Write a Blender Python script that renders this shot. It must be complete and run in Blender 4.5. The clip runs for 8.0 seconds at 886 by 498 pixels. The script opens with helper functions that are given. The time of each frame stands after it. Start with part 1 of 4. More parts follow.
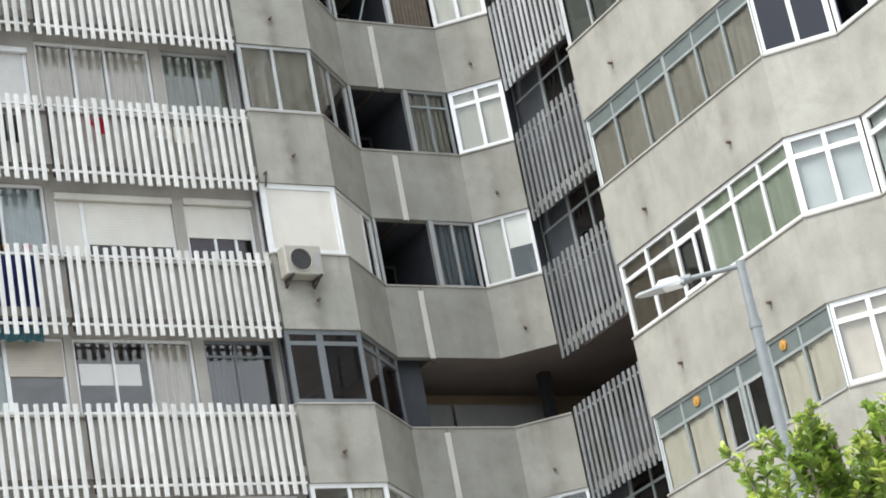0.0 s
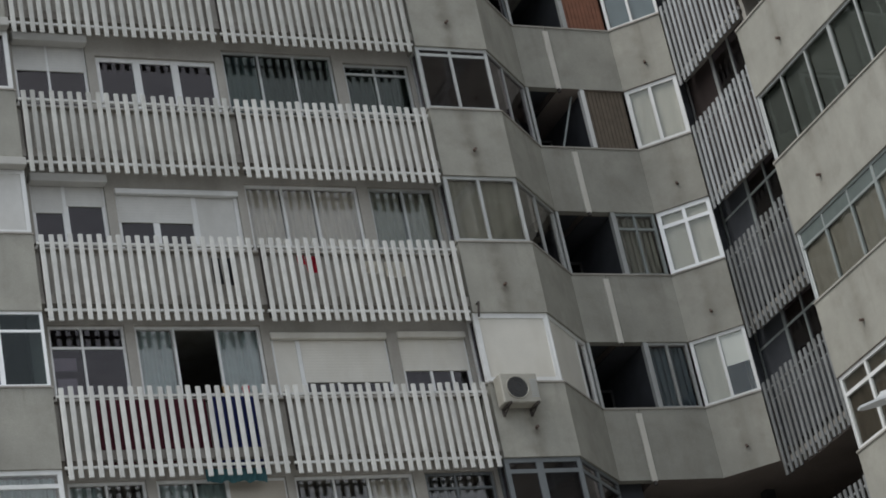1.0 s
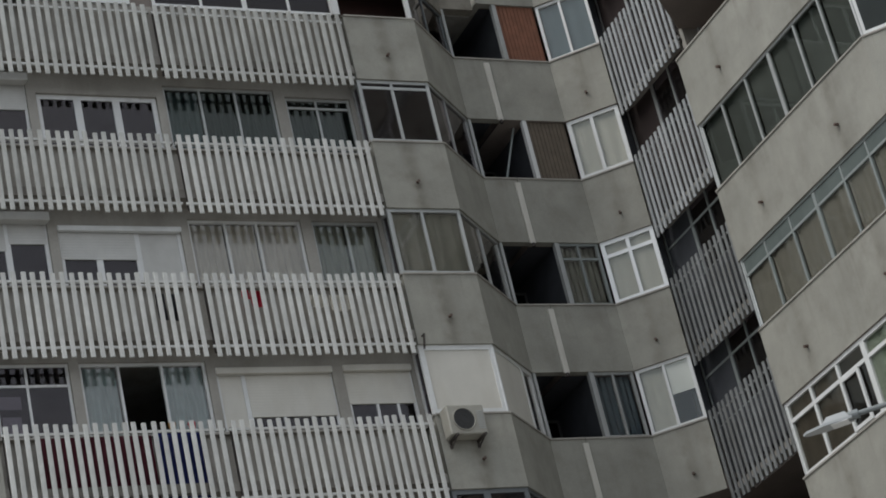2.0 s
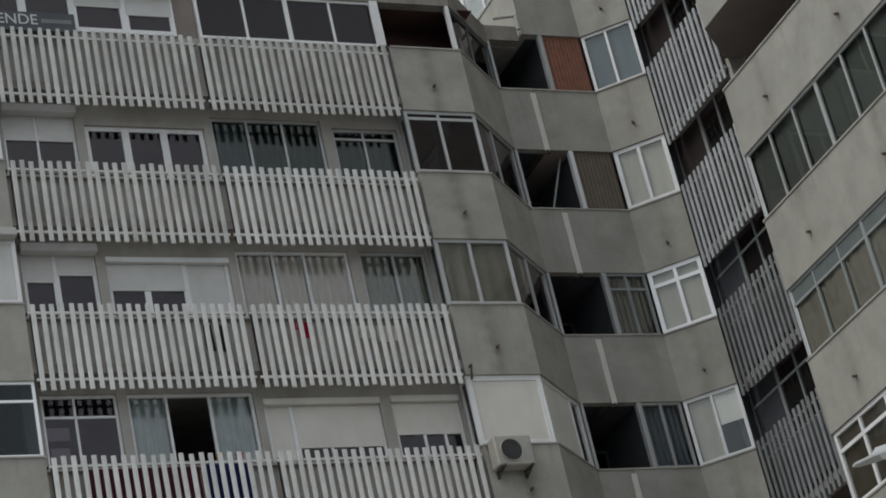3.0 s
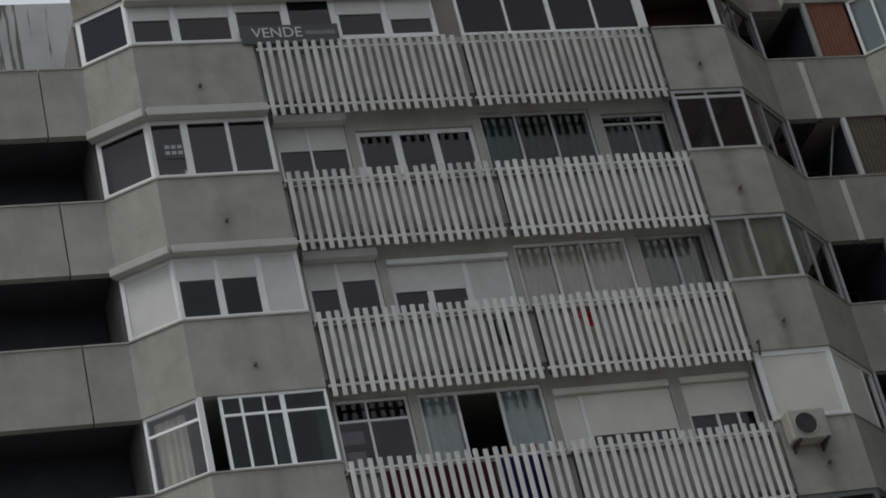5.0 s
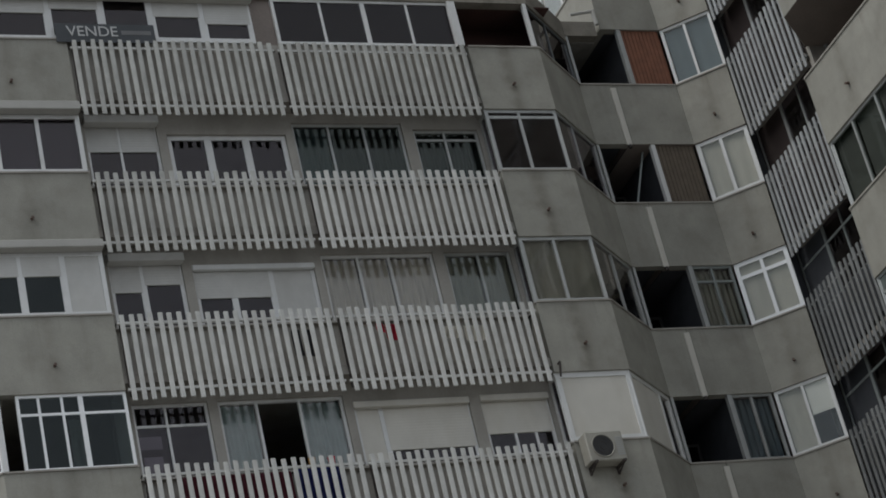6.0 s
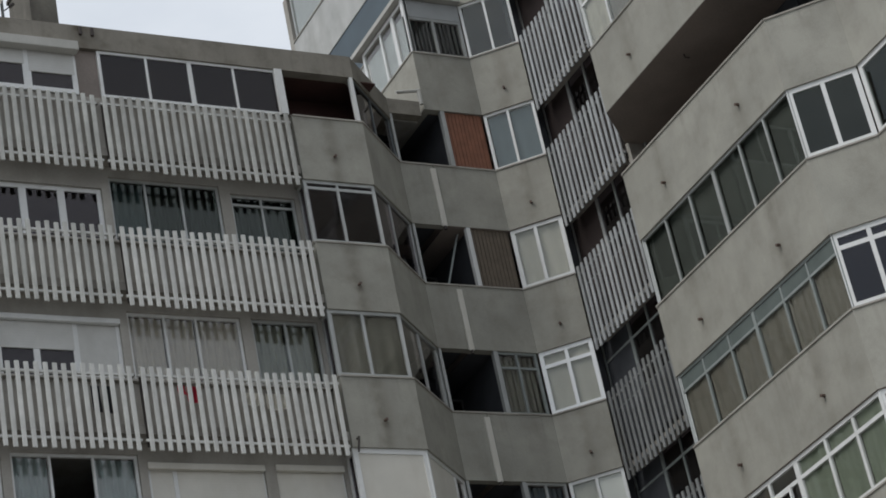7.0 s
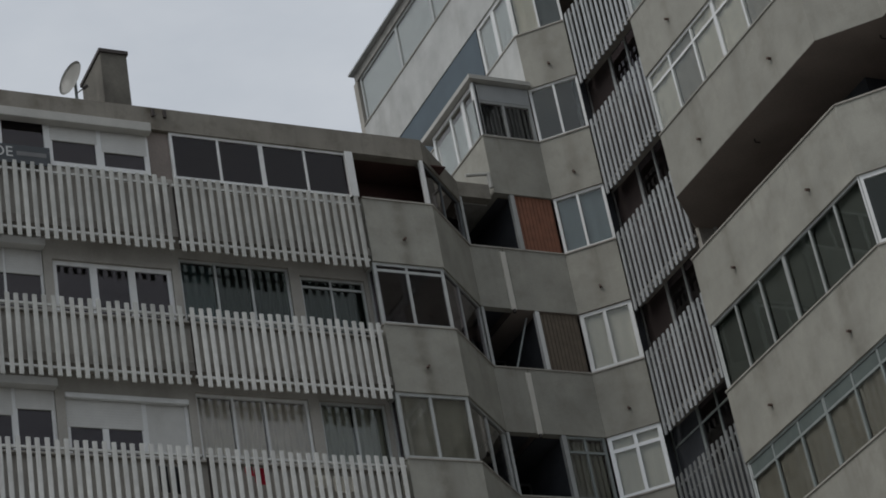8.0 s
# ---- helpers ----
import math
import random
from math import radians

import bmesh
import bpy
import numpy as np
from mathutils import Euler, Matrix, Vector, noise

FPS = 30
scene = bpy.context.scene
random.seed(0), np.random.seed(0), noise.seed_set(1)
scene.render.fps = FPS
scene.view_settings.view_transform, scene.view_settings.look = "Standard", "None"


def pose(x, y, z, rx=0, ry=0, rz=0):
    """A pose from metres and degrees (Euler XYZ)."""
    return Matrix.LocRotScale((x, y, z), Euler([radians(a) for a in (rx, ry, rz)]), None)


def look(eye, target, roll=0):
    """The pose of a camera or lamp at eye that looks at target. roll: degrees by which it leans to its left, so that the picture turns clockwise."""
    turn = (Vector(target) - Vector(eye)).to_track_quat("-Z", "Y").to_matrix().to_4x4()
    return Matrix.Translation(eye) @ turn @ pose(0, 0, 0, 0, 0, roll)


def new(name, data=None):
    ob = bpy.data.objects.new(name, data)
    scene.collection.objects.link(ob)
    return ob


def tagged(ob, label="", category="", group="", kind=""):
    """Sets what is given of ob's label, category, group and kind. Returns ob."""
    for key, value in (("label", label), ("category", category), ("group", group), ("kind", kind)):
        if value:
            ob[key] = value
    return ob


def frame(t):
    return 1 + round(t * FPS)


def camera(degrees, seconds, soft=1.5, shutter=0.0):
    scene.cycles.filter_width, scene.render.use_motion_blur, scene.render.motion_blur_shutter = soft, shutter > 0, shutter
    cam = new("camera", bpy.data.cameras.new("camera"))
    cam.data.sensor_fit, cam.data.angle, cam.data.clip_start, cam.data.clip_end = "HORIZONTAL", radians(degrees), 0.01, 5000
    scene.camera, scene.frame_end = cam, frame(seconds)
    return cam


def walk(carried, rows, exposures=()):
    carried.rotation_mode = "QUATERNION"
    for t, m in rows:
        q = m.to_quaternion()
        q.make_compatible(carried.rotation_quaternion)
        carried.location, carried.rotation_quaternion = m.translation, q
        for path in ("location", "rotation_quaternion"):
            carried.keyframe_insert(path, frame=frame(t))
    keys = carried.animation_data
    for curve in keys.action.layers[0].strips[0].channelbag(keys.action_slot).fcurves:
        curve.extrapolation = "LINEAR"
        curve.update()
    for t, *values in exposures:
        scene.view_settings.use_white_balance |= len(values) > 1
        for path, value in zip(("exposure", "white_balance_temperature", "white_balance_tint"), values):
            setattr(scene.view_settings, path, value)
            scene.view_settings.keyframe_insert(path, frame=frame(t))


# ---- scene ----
# ---- camera: a hand-held telephoto view from the pavement ----
cam = camera(21.50, 8.0, soft=1.8)
EYE = (0.0, 0.0, 1.6)
# seconds, yaw, pitch, roll (degrees)
ROWS = [
    (0.0, -32.680, 21.798, -11.134),
    (0.1, -32.515, 22.366, -10.970),
    (0.2, -32.161, 22.964, -10.812),
    (0.3, -31.560, 23.566, -10.636),
    (0.4, -30.779, 24.161, -10.395),
    (0.5, -29.867, 24.658, -10.321),
    (0.6, -28.976, 25.070, -10.419),
    (0.7, -28.286, 25.412, -10.711),
    (0.8, -27.848, 25.643, -11.067),
    (0.9, -27.700, 25.786, -11.492),
    (1.0, -27.772, 25.881, -12.023),
    (1.1, -27.999, 25.936, -12.594),
    (1.2, -28.407, 25.982, -13.161),
    (1.75, -29.430, 26.270, -13.850),
    (2.3, -29.222, 26.490, -13.128),
    (2.5, -28.993, 26.522, -12.874),
    (2.7, -28.828, 26.746, -12.963),
    (3.0, -28.385, 27.347, -13.245),
    (3.3, -27.442, 27.859, -13.625),
    (3.5, -26.549, 28.013, -13.749),
    (3.8, -24.961, 28.000, -13.656),
    (4.0, -23.841, 28.006, -13.658),
    (4.2, -22.833, 28.127, -13.839),
    (4.75, -20.750, 28.580, -14.020),
    (5.3, -21.124, 28.680, -14.188),
    (5.5, -22.133, 28.454, -14.353),
    (5.7, -23.594, 28.137, -14.384),
    (6.0, -26.093, 27.820, -13.982),
    (6.2, -27.752, 27.810, -13.684),
    (6.5, -29.844, 27.983, -12.949),
    (6.8, -31.380, 28.199, -12.433),
    (7.0, -31.682, 28.532, -12.144),
    (7.2, -31.525, 29.085, -11.826),
    (7.5, -31.056, 29.978, -11.464),
    (7.7, -30.794, 30.441, -11.231),
    (8.0, -30.240, 30.871, -11.016),
]
EXPOSURES = [(0.0, 1.49), (0.1, 1.29), (0.2, 1.06), (0.3, 0.93), (0.5, 0.75), (0.7, 0.54), (0.8, 0.47), (1.0, 0.33), (1.2, 0.25), (2.3, 0.09), (4.0, -0.09), (5.2, -0.36), (5.5, -0.36), (6.5, -0.1), (7.0, -0.01), (7.5, -0.09), (8.0, -0.5)]
walk(cam, [(t, pose(*EYE, 0, 0, yaw) @ pose(0, 0, 0, 90 + pitch, 0, 0) @ pose(0, 0, 0, 0, 0, roll)) for t, yaw, pitch, roll in ROWS], EXPOSURES)

# ---- overcast sky and a wide, weak sun ----
SUN_ELEV, SUN_AZ = radians(52), radians(262)
world = bpy.data.worlds.new("overcast_sky")
scene.world = world
world.use_nodes = True
wn, wl = world.node_tree.nodes, world.node_tree.links
wn.clear()
sky = wn.new("ShaderNodeTexSky")
sky.sky_type, sky.sun_disc, sky.sun_elevation, sky.sun_rotation = "NISHITA", False, SUN_ELEV, SUN_AZ
wtc, wmap = wn.new("ShaderNodeTexCoord"), wn.new("ShaderNodeMapping")
wmap.inputs["Scale"].default_value = (1, 1, 2.2)
cloud = wn.new("ShaderNodeTexNoise")
cloud.inputs["Scale"].default_value, cloud.inputs["Detail"].default_value, cloud.inputs["Roughness"].default_value = 3.2, 6, 0.55
ramp = wn.new("ShaderNodeValToRGB")
ramp.color_ramp.elements[0].position, ramp.color_ramp.elements[0].color = 0.32, (6.1, 6.7, 7.5, 1)
ramp.color_ramp.elements[1].position, ramp.color_ramp.elements[1].color = 0.68, (9.0, 9.4, 9.9, 1)
wmix, wbg, wout = wn.new("ShaderNodeMix"), wn.new("ShaderNodeBackground"), wn.new("ShaderNodeOutputWorld")
wmix.data_type = "RGBA"
wmix.inputs["Factor"].default_value = 0.88
wl.new(wtc.outputs["Generated"], wmap.inputs["Vector"])
wl.new(wmap.outputs["Vector"], cloud.inputs["Vector"])
wl.new(cloud.outputs["Fac"], ramp.inputs["Fac"])
wl.new(sky.outputs["Color"], wmix.inputs["A"])
wl.new(ramp.outputs["Color"], wmix.inputs["B"])
wl.new(wmix.outputs["Result"], wbg.inputs["Color"])
wbg.inputs["Strength"].default_value = 0.103
wl.new(wbg.outputs["Background"], wout.inputs["Surface"])
sun = new("sun", bpy.data.lights.new("sun", "SUN"))
sun.data.energy, sun.data.angle, sun.data.color = 1.58, radians(28), (1.0, 0.98, 0.94)
sun.matrix_world = look((-42, -6, 54), (0, 0, 0))


# ---- materials ----
def material(name, color, rough=0.6, metal=0.0, var=0.15, scale=3.0, fine=40.0, bump=0.0, vary=0.0, dirt=None, dirt_amount=0.0, spec=0.5):
    """Base colour varied by coarse and fine noise, an optional dirt tint in streaks, relief and a per-object change."""
    m = bpy.data.materials.new(name)
    m.use_nodes = True
    n, l = m.node_tree.nodes, m.node_tree.links
    bs = n["Principled BSDF"]
    bs.inputs["Roughness"].default_value, bs.inputs["Metallic"].default_value = rough, metal
    bs.inputs["Specular IOR Level"].default_value = spec
    geo = n.new("ShaderNodeNewGeometry")
    coarse, grain = n.new("ShaderNodeTexNoise"), n.new("ShaderNodeTexNoise")
    for t, s in ((coarse, scale), (grain, fine)):
        t.inputs["Scale"].default_value, t.inputs["Detail"].default_value = s, 4
        l.new(geo.outputs["Position"], t.inputs["Vector"])
    add = n.new("ShaderNodeMath")
    add.operation = "MULTIPLY_ADD"
    l.new(grain.outputs["Fac"], add.inputs[0])
    add.inputs[1].default_value = 0.45
    l.new(coarse.outputs["Fac"], add.inputs[2])
    rng = n.new("ShaderNodeMapRange")
    rng.inputs["From Min"].default_value, rng.inputs["From Max"].default_value = 0.45, 1.0
    rng.inputs["To Min"].default_value, rng.inputs["To Max"].default_value = 1 - var, 1 + var
    l.new(add.outputs[0], rng.inputs["Value"])
    factor = rng.outputs["Result"]
    if vary:
        info, vr, mul = n.new("ShaderNodeObjectInfo"), n.new("ShaderNodeMapRange"), n.new("ShaderNodeMath")
        vr.inputs["To Min"].default_value, vr.inputs["To Max"].default_value = 1 - vary, 1 + vary
        l.new(info.outputs["Random"], vr.inputs["Value"])
        mul.operation = "MULTIPLY"
        l.new(factor, mul.inputs[0])
        l.new(vr.outputs["Result"], mul.inputs[1])
        factor = mul.outputs[0]
    col = n.new("ShaderNodeVectorMath")
    col.operation = "SCALE"
    col.inputs[0].default_value = color
    l.new(factor, col.inputs["Scale"])
    out = col.outputs["Vector"]
    if dirt:
        mp, streak, sr, mx = n.new("ShaderNodeMapping"), n.new("ShaderNodeTexNoise"), n.new("ShaderNodeMapRange"), n.new("ShaderNodeMix")
        mp.inputs["Scale"].default_value = (2.2, 2.2, 0.8)
        l.new(geo.outputs["Position"], mp.inputs["Vector"])
        l.new(mp.outputs["Vector"], streak.inputs["Vector"])
        streak.inputs["Scale"].default_value, streak.inputs["Detail"].default_value = 1.0, 5
        sr.inputs["From Min"].default_value, sr.inputs["From Max"].default_value = 0.48, 0.75
        sr.inputs["To Max"].default_value = dirt_amount
        l.new(streak.outputs["Fac"], sr.inputs["Value"])
        mx.data_type = "RGBA"
        l.new(sr.outputs["Result"], mx.inputs["Factor"])
        l.new(out, mx.inputs["A"])
        mx.inputs["B"].default_value = (*dirt, 1)
        out = mx.outputs["Result"]
    l.new(out, bs.inputs["Base Color"])
    if bump:
        bp = n.new("ShaderNodeBump")
        bp.inputs["Strength"].default_value, bp.inputs["Distance"].default_value = bump, 0.01
        l.new(grain.outputs["Fac"], bp.inputs["Height"])
        l.new(bp.outputs["Normal"], bs.inputs["Normal"])
    return m


def concrete_material(name, color, grime=0.30):
    """Rough-cast concrete with run-off stains round the drain spouts whose places the panels carry."""
    m = material(name, color, rough=0.9, var=0.16, scale=1.3, fine=55, bump=0.5, vary=0.05, dirt=(0.20, 0.185, 0.16), dirt_amount=0.28, spec=0.2)
    n, l = m.node_tree.nodes, m.node_tree.links
    bs = n["Principled BSDF"]
    base = bs.inputs["Base Color"].links[0].from_socket
    tc, sep = n.new("ShaderNodeTexCoord"), n.new("ShaderNodeSeparateXYZ")
    l.new(tc.outputs["Object"], sep.inputs["Vector"])
    wob = n.new("ShaderNodeTexNoise")
    wob.inputs["Scale"].default_value, wob.inputs["Detail"].default_value = 4, 4
    l.new(tc.outputs["Object"], wob.inputs["Vector"])

    def math(op, a, b=None, c=None):
        k = n.new("ShaderNodeMath")
        k.operation = op
        for i, v in enumerate((a, b, c)):
            if v is None:
                continue
            if isinstance(v, (int, float)):
                k.inputs[i].default_value = v
            else:
                l.new(v, k.inputs[i])
        return k.outputs[0]

    # blotchy grime and thin run-off streaks
    mp, streak, blot = n.new("ShaderNodeMapping"), n.new("ShaderNodeTexNoise"), n.new("ShaderNodeTexNoise")
    mp.inputs["Scale"].default_value = (9, 9, 0.55)
    geo = n["Geometry"]
    l.new(geo.outputs["Position"], mp.inputs["Vector"])
    l.new(mp.outputs["Vector"], streak.inputs["Vector"])
    l.new(geo.outputs["Position"], blot.inputs["Vector"])
    streak.inputs["Scale"].default_value, streak.inputs["Detail"].default_value = 1.0, 6
    blot.inputs["Scale"].default_value, blot.inputs["Detail"].default_value, blot.inputs["Roughness"].default_value = 2.3, 8, 0.65
    st = math("MAXIMUM", math("MULTIPLY_ADD", streak.outputs["Fac"], 3.2, -1.75), 0.0)
    bl = math("MAXIMUM", math("MULTIPLY_ADD", blot.outputs["Fac"], 3.0, -1.45), 0.0)
    edge = math("MAXIMUM", math("MULTIPLY_ADD", sep.outputs["Z"], 1.6, -1.5), 0.0)
    foul = math("ADD", math("MULTIPLY", st, math("ADD", edge, 0.35)), math("MULTIPLY", bl, 0.9))
    total = math("MULTIPLY", foul, grime)
    amount = n.new("ShaderNodeAttribute")
    amount.attribute_type, amount.attribute_name = "OBJECT", "stain"
    for key in ("spout", "spout_b"):
        at = n.new("ShaderNodeAttribute")
        at.attribute_type, at.attribute_name = "OBJECT", key
        dx = math("SUBTRACT", sep.outputs["X"], at.outputs["Fac"])
        dx = math("ADD", dx, math("MULTIPLY_ADD", wob.outputs["Fac"], 0.2, -0.1))
        wide = math("EXPONENT", math("MULTIPLY", math("MULTIPLY", dx, dx), -45.0))
        dz = math("SUBTRACT", sep.outputs["Z"], 0.5)
        spot = math("EXPONENT", math("MULTIPLY", math("ADD", math("MULTIPLY", dx, dx), math("MULTIPLY", dz, dz)), -90.0))
        s = math("ADD", math("MULTIPLY", wide, 0.30), math("MULTIPLY", spot, 0.20))
        s = math("MAXIMUM", math("MULTIPLY", s, math("MULTIPLY_ADD", wob.outputs["Fac"], 1.6, -0.15)), 0.0)
        total = math("ADD", total, math("MULTIPLY", s, amount.outputs["Fac"]))
    total = math("MINIMUM", math("MAXIMUM", total, 0.0), 0.8)
    mx = n.new("ShaderNodeMix")
    mx.data_type = "RGBA"
    l.new(total, mx.inputs["Factor"])
    l.new(base, mx.inputs["A"])
    mx.inputs["B"].default_value = (0.085, 0.07, 0.05, 1)
    l.new(mx.outputs["Result"], bs.inputs["Base Color"])
    return m


def glass_material(name, tint, gloss_rough=0.02, facing=0.05, sheen=(1.0, 0.97, 0.96)):
    m = bpy.data.materials.new(name)
    m.use_nodes = True
    n, l = m.node_tree.nodes, m.node_tree.links
    n.clear()
    tr, gl, mx, lw, out = (n.new("ShaderNode" + k) for k in ("BsdfTransparent", "BsdfGlossy", "MixShader", "LayerWeight", "OutputMaterial"))
    tr.inputs["Color"].default_value = (*tint, 1)
    gl.inputs["Roughness"].default_value = gloss_rough
    gl.inputs["Color"].default_value = (*sheen, 1)
    lw.inputs["Blend"].default_value = 0.5
    power, schlick = n.new("ShaderNodeMath"), n.new("ShaderNodeMath")
    power.operation, schlick.operation = "POWER", "MULTIPLY_ADD"
    power.inputs[1].default_value, schlick.inputs[1].default_value, schlick.inputs[2].default_value = 5.0, 1.0 - facing, facing
    wave, bp, geo = n.new("ShaderNodeTexNoise"), n.new("ShaderNodeBump"), n.new("ShaderNodeNewGeometry")
    wave.inputs["Scale"].default_value = 1.5
    bp.inputs["Strength"].default_value, bp.inputs["Distance"].default_value = 0.05, 0.02
    l.new(geo.outputs["Position"], wave.inputs["Vector"])
    l.new(wave.outputs["Fac"], bp.inputs["Height"])
    l.new(bp.outputs["Normal"], gl.inputs["Normal"])
    l.new(lw.outputs["Facing"], power.inputs[0])
    l.new(power.outputs[0], schlick.inputs[0])
    l.new(schlick.outputs[0], mx.inputs["Fac"])
    l.new(tr.outputs["BSDF"], mx.inputs[1])
    l.new(gl.outputs["BSDF"], mx.inputs[2])
    l.new(mx.outputs["Shader"], out.inputs["Surface"])
    return m


CONCRETE = concrete_material("rough_cast_concrete", (0.325, 0.316, 0.277))
PALE_CONCRETE = concrete_material("pale_painted_concrete", (0.47, 0.472, 0.455), 0.1)
OLD_CONCRETE = concrete_material("blackened_old_concrete", (0.24, 0.222, 0.19), 0.8)
# brown soffit tone that also holds the shade under the tower slabs
BROWN_SOFFIT = material("shaded_brown_plaster", (0.235, 0.20, 0.178), 0.85, var=0.2, scale=1.0, fine=25, bump=0.2, spec=0.2)
CONCRETE_ROOF = material("pale_cement", (0.42, 0.41, 0.38), 0.9, var=0.12, scale=2, fine=40, bump=0.3)
PLASTER = material("wall_plaster", (0.36, 0.34, 0.305), 0.9, var=0.14, scale=1.2, fine=30, bump=0.25, dirt=(0.14, 0.125, 0.10), dirt_amount=0.35, spec=0.2)
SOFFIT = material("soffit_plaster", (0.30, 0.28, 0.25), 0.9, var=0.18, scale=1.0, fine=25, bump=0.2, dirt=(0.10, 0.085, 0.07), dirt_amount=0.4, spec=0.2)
SOOTY = material("sooty_render", (0.15, 0.14, 0.12), 0.9, var=0.25, scale=1.5, fine=25, bump=0.3, dirt=(0.05, 0.045, 0.04), dirt_amount=0.6, spec=0.2)
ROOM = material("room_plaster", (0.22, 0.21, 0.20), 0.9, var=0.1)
# near-black tone carries the shade of deep loggias and balconies in its colour
LOGGIA = material("shaded_dark_wall", (0.046, 0.049, 0.056), 0.85, var=0.2)
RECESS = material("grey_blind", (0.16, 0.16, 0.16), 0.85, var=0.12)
SCREEN = material("dull_grey_screen", (0.23, 0.228, 0.21), 0.7, var=0.1, scale=2)
OCHRE = material("ochre_wall", (0.29, 0.215, 0.135), 0.9, var=0.15, scale=1.5)
RECESS_BROWN = material("red_brown_recess_paint", (0.075, 0.036, 0.030), 0.85, var=0.2, scale=2)
# brown taken close to black to paint in the depth behind the slats
BROWN_WALL = material("shaded_brown_wall", (0.030, 0.019, 0.017), 0.85, var=0.2, scale=2)
SLAT = material("weathered_white_slat", (0.455, 0.452, 0.42), 0.55, var=0.14, scale=5, fine=60, vary=0.13, dirt=(0.22, 0.21, 0.19), dirt_amount=0.5)
SLAT_CLEAN = material("repainted_white_slat", (0.555, 0.55, 0.52), 0.5, var=0.12, scale=5, fine=60, vary=0.10, dirt=(0.36, 0.35, 0.32), dirt_amount=0.5)
SLAT_GREY = material("weathered_grey_slat", (0.19, 0.195, 0.195), 0.6, var=0.2, scale=5, fine=60, vary=0.2, dirt=(0.12, 0.115, 0.10), dirt_amount=0.6)
SLAT_PALE = material("pale_grey_slat", (0.36, 0.37, 0.375), 0.6, var=0.16, scale=5, fine=60, vary=0.14, dirt=(0.18, 0.175, 0.16), dirt_amount=0.5)
RUST = material("rusty_spout", (0.11, 0.075, 0.06), 0.8, var=0.3, scale=20)
IRON = material("dark_iron", (0.06, 0.05, 0.045), 0.7, metal=0.3, var=0.3, scale=12)
WHITE = material("white_lacquered_frame", (0.68, 0.682, 0.668), 0.4, var=0.06, scale=6, dirt=(0.4, 0.39, 0.36), dirt_amount=0.25)
BRIGHT = material("gloss_white_frame", (0.84, 0.85, 0.85), 0.3, var=0.04, scale=6)
AGED_PLASTIC = material("dusty_beige_casing", (0.34, 0.325, 0.28), 0.55, var=0.12, scale=4, dirt=(0.16, 0.14, 0.11), dirt_amount=0.5)
ALU = material("anodised_aluminium_frame", (0.42, 0.43, 0.42), 0.42, metal=0.25, var=0.1, scale=6, dirt=(0.24, 0.23, 0.21), dirt_amount=0.3)
GREEN_ALU = material("green_grey_frame", (0.27, 0.295, 0.285), 0.45, metal=0.1, var=0.1, scale=6)
BLUE_ALU = material("blue_grey_frame", (0.135, 0.147, 0.152), 0.45, metal=0.1, var=0.12, scale=6)
DARK_FRAME = material("dark_frame", (0.05, 0.05, 0.05), 0.45, var=0.15)
SHUTTER = material("white_roller_shutter", (0.52, 0.512, 0.485), 0.5, var=0.07, scale=4, dirt=(0.36, 0.34, 0.3), dirt_amount=0.3)
CREAM = material("cream_infill_panel", (0.60, 0.575, 0.515), 0.5, var=0.06, scale=2, dirt=(0.42, 0.38, 0.3), dirt_amount=0.3)
TAN_SHUTTER = material("tan_roller_shutter", (0.40, 0.36, 0.30), 0.55, var=0.08)
GREY_PANEL = material("grey_infill_panel", (0.36, 0.37, 0.37), 0.5, var=0.08)
ORANGE_WOOD = material("orange_brown_blind", (0.21, 0.088, 0.052), 0.6, var=0.2, scale=5, fine=30)
BROWN_WOOD = material("brown_blind", (0.12, 0.095, 0.07), 0.65, var=0.2, scale=5, fine=30)
GLASS = glass_material("window_glass", (0.91, 0.905, 0.89))
TINTED = glass_material("tinted_glass", (0.58, 0.56, 0.59), facing=0.036, sheen=(1.0, 0.945, 0.95))
GREY_GLASS = glass_material("grey_green_glass", (0.66, 0.69, 0.66), facing=0.03, sheen=(0.95, 1.0, 0.97))
PALE_GLASS = glass_material("neutral_glass", (0.90, 0.905, 0.885), facing=0.045, sheen=(0.97, 1.0, 0.98))
SMOKED = glass_material("smoked_glass", (0.30, 0.26, 0.30), facing=0.03)
DIM_GLASS = glass_material("dark_teal_glass", (0.45, 0.50, 0.51), facing=0.026, sheen=(0.93, 1.0, 1.0))
NAVY = glass_material("blue_tinted_glass", (0.30, 0.36, 0.50), facing=0.04)
NET = material("white_net_curtain", (0.82, 0.79, 0.71), 0.9, var=0.08, scale=5)
CREAM_CLOTH = material("cream_curtain", (0.80, 0.76, 0.66), 0.9, var=0.08, scale=5)
TAUPE_CLOTH = material("taupe_curtain", (0.37, 0.345, 0.30), 0.9, var=0.1, scale=5)
GREEN_CLOTH = material("pale_green_curtain", (0.38, 0.44, 0.35), 0.9, var=0.08, scale=5)
SAGE_CLOTH = material("pale_sage_curtain", (0.46, 0.50, 0.46), 0.9, var=0.08, scale=5)
OLIVE_CLOTH = material("olive_grey_curtain", (0.37, 0.37, 0.315), 0.9, var=0.1, scale=5)
BLUE_CLOTH = material("blue_grey_curtain", (0.18, 0.24, 0.28), 0.9, var=0.1, scale=5)
DARK_CLOTH = material("dark_curtain", (0.07, 0.08, 0.08), 0.9, var=0.15, scale=5)
PALE_CYAN = material("white_cyan_curtain", (0.68, 0.77, 0.77), 0.9, var=0.08, scale=5)
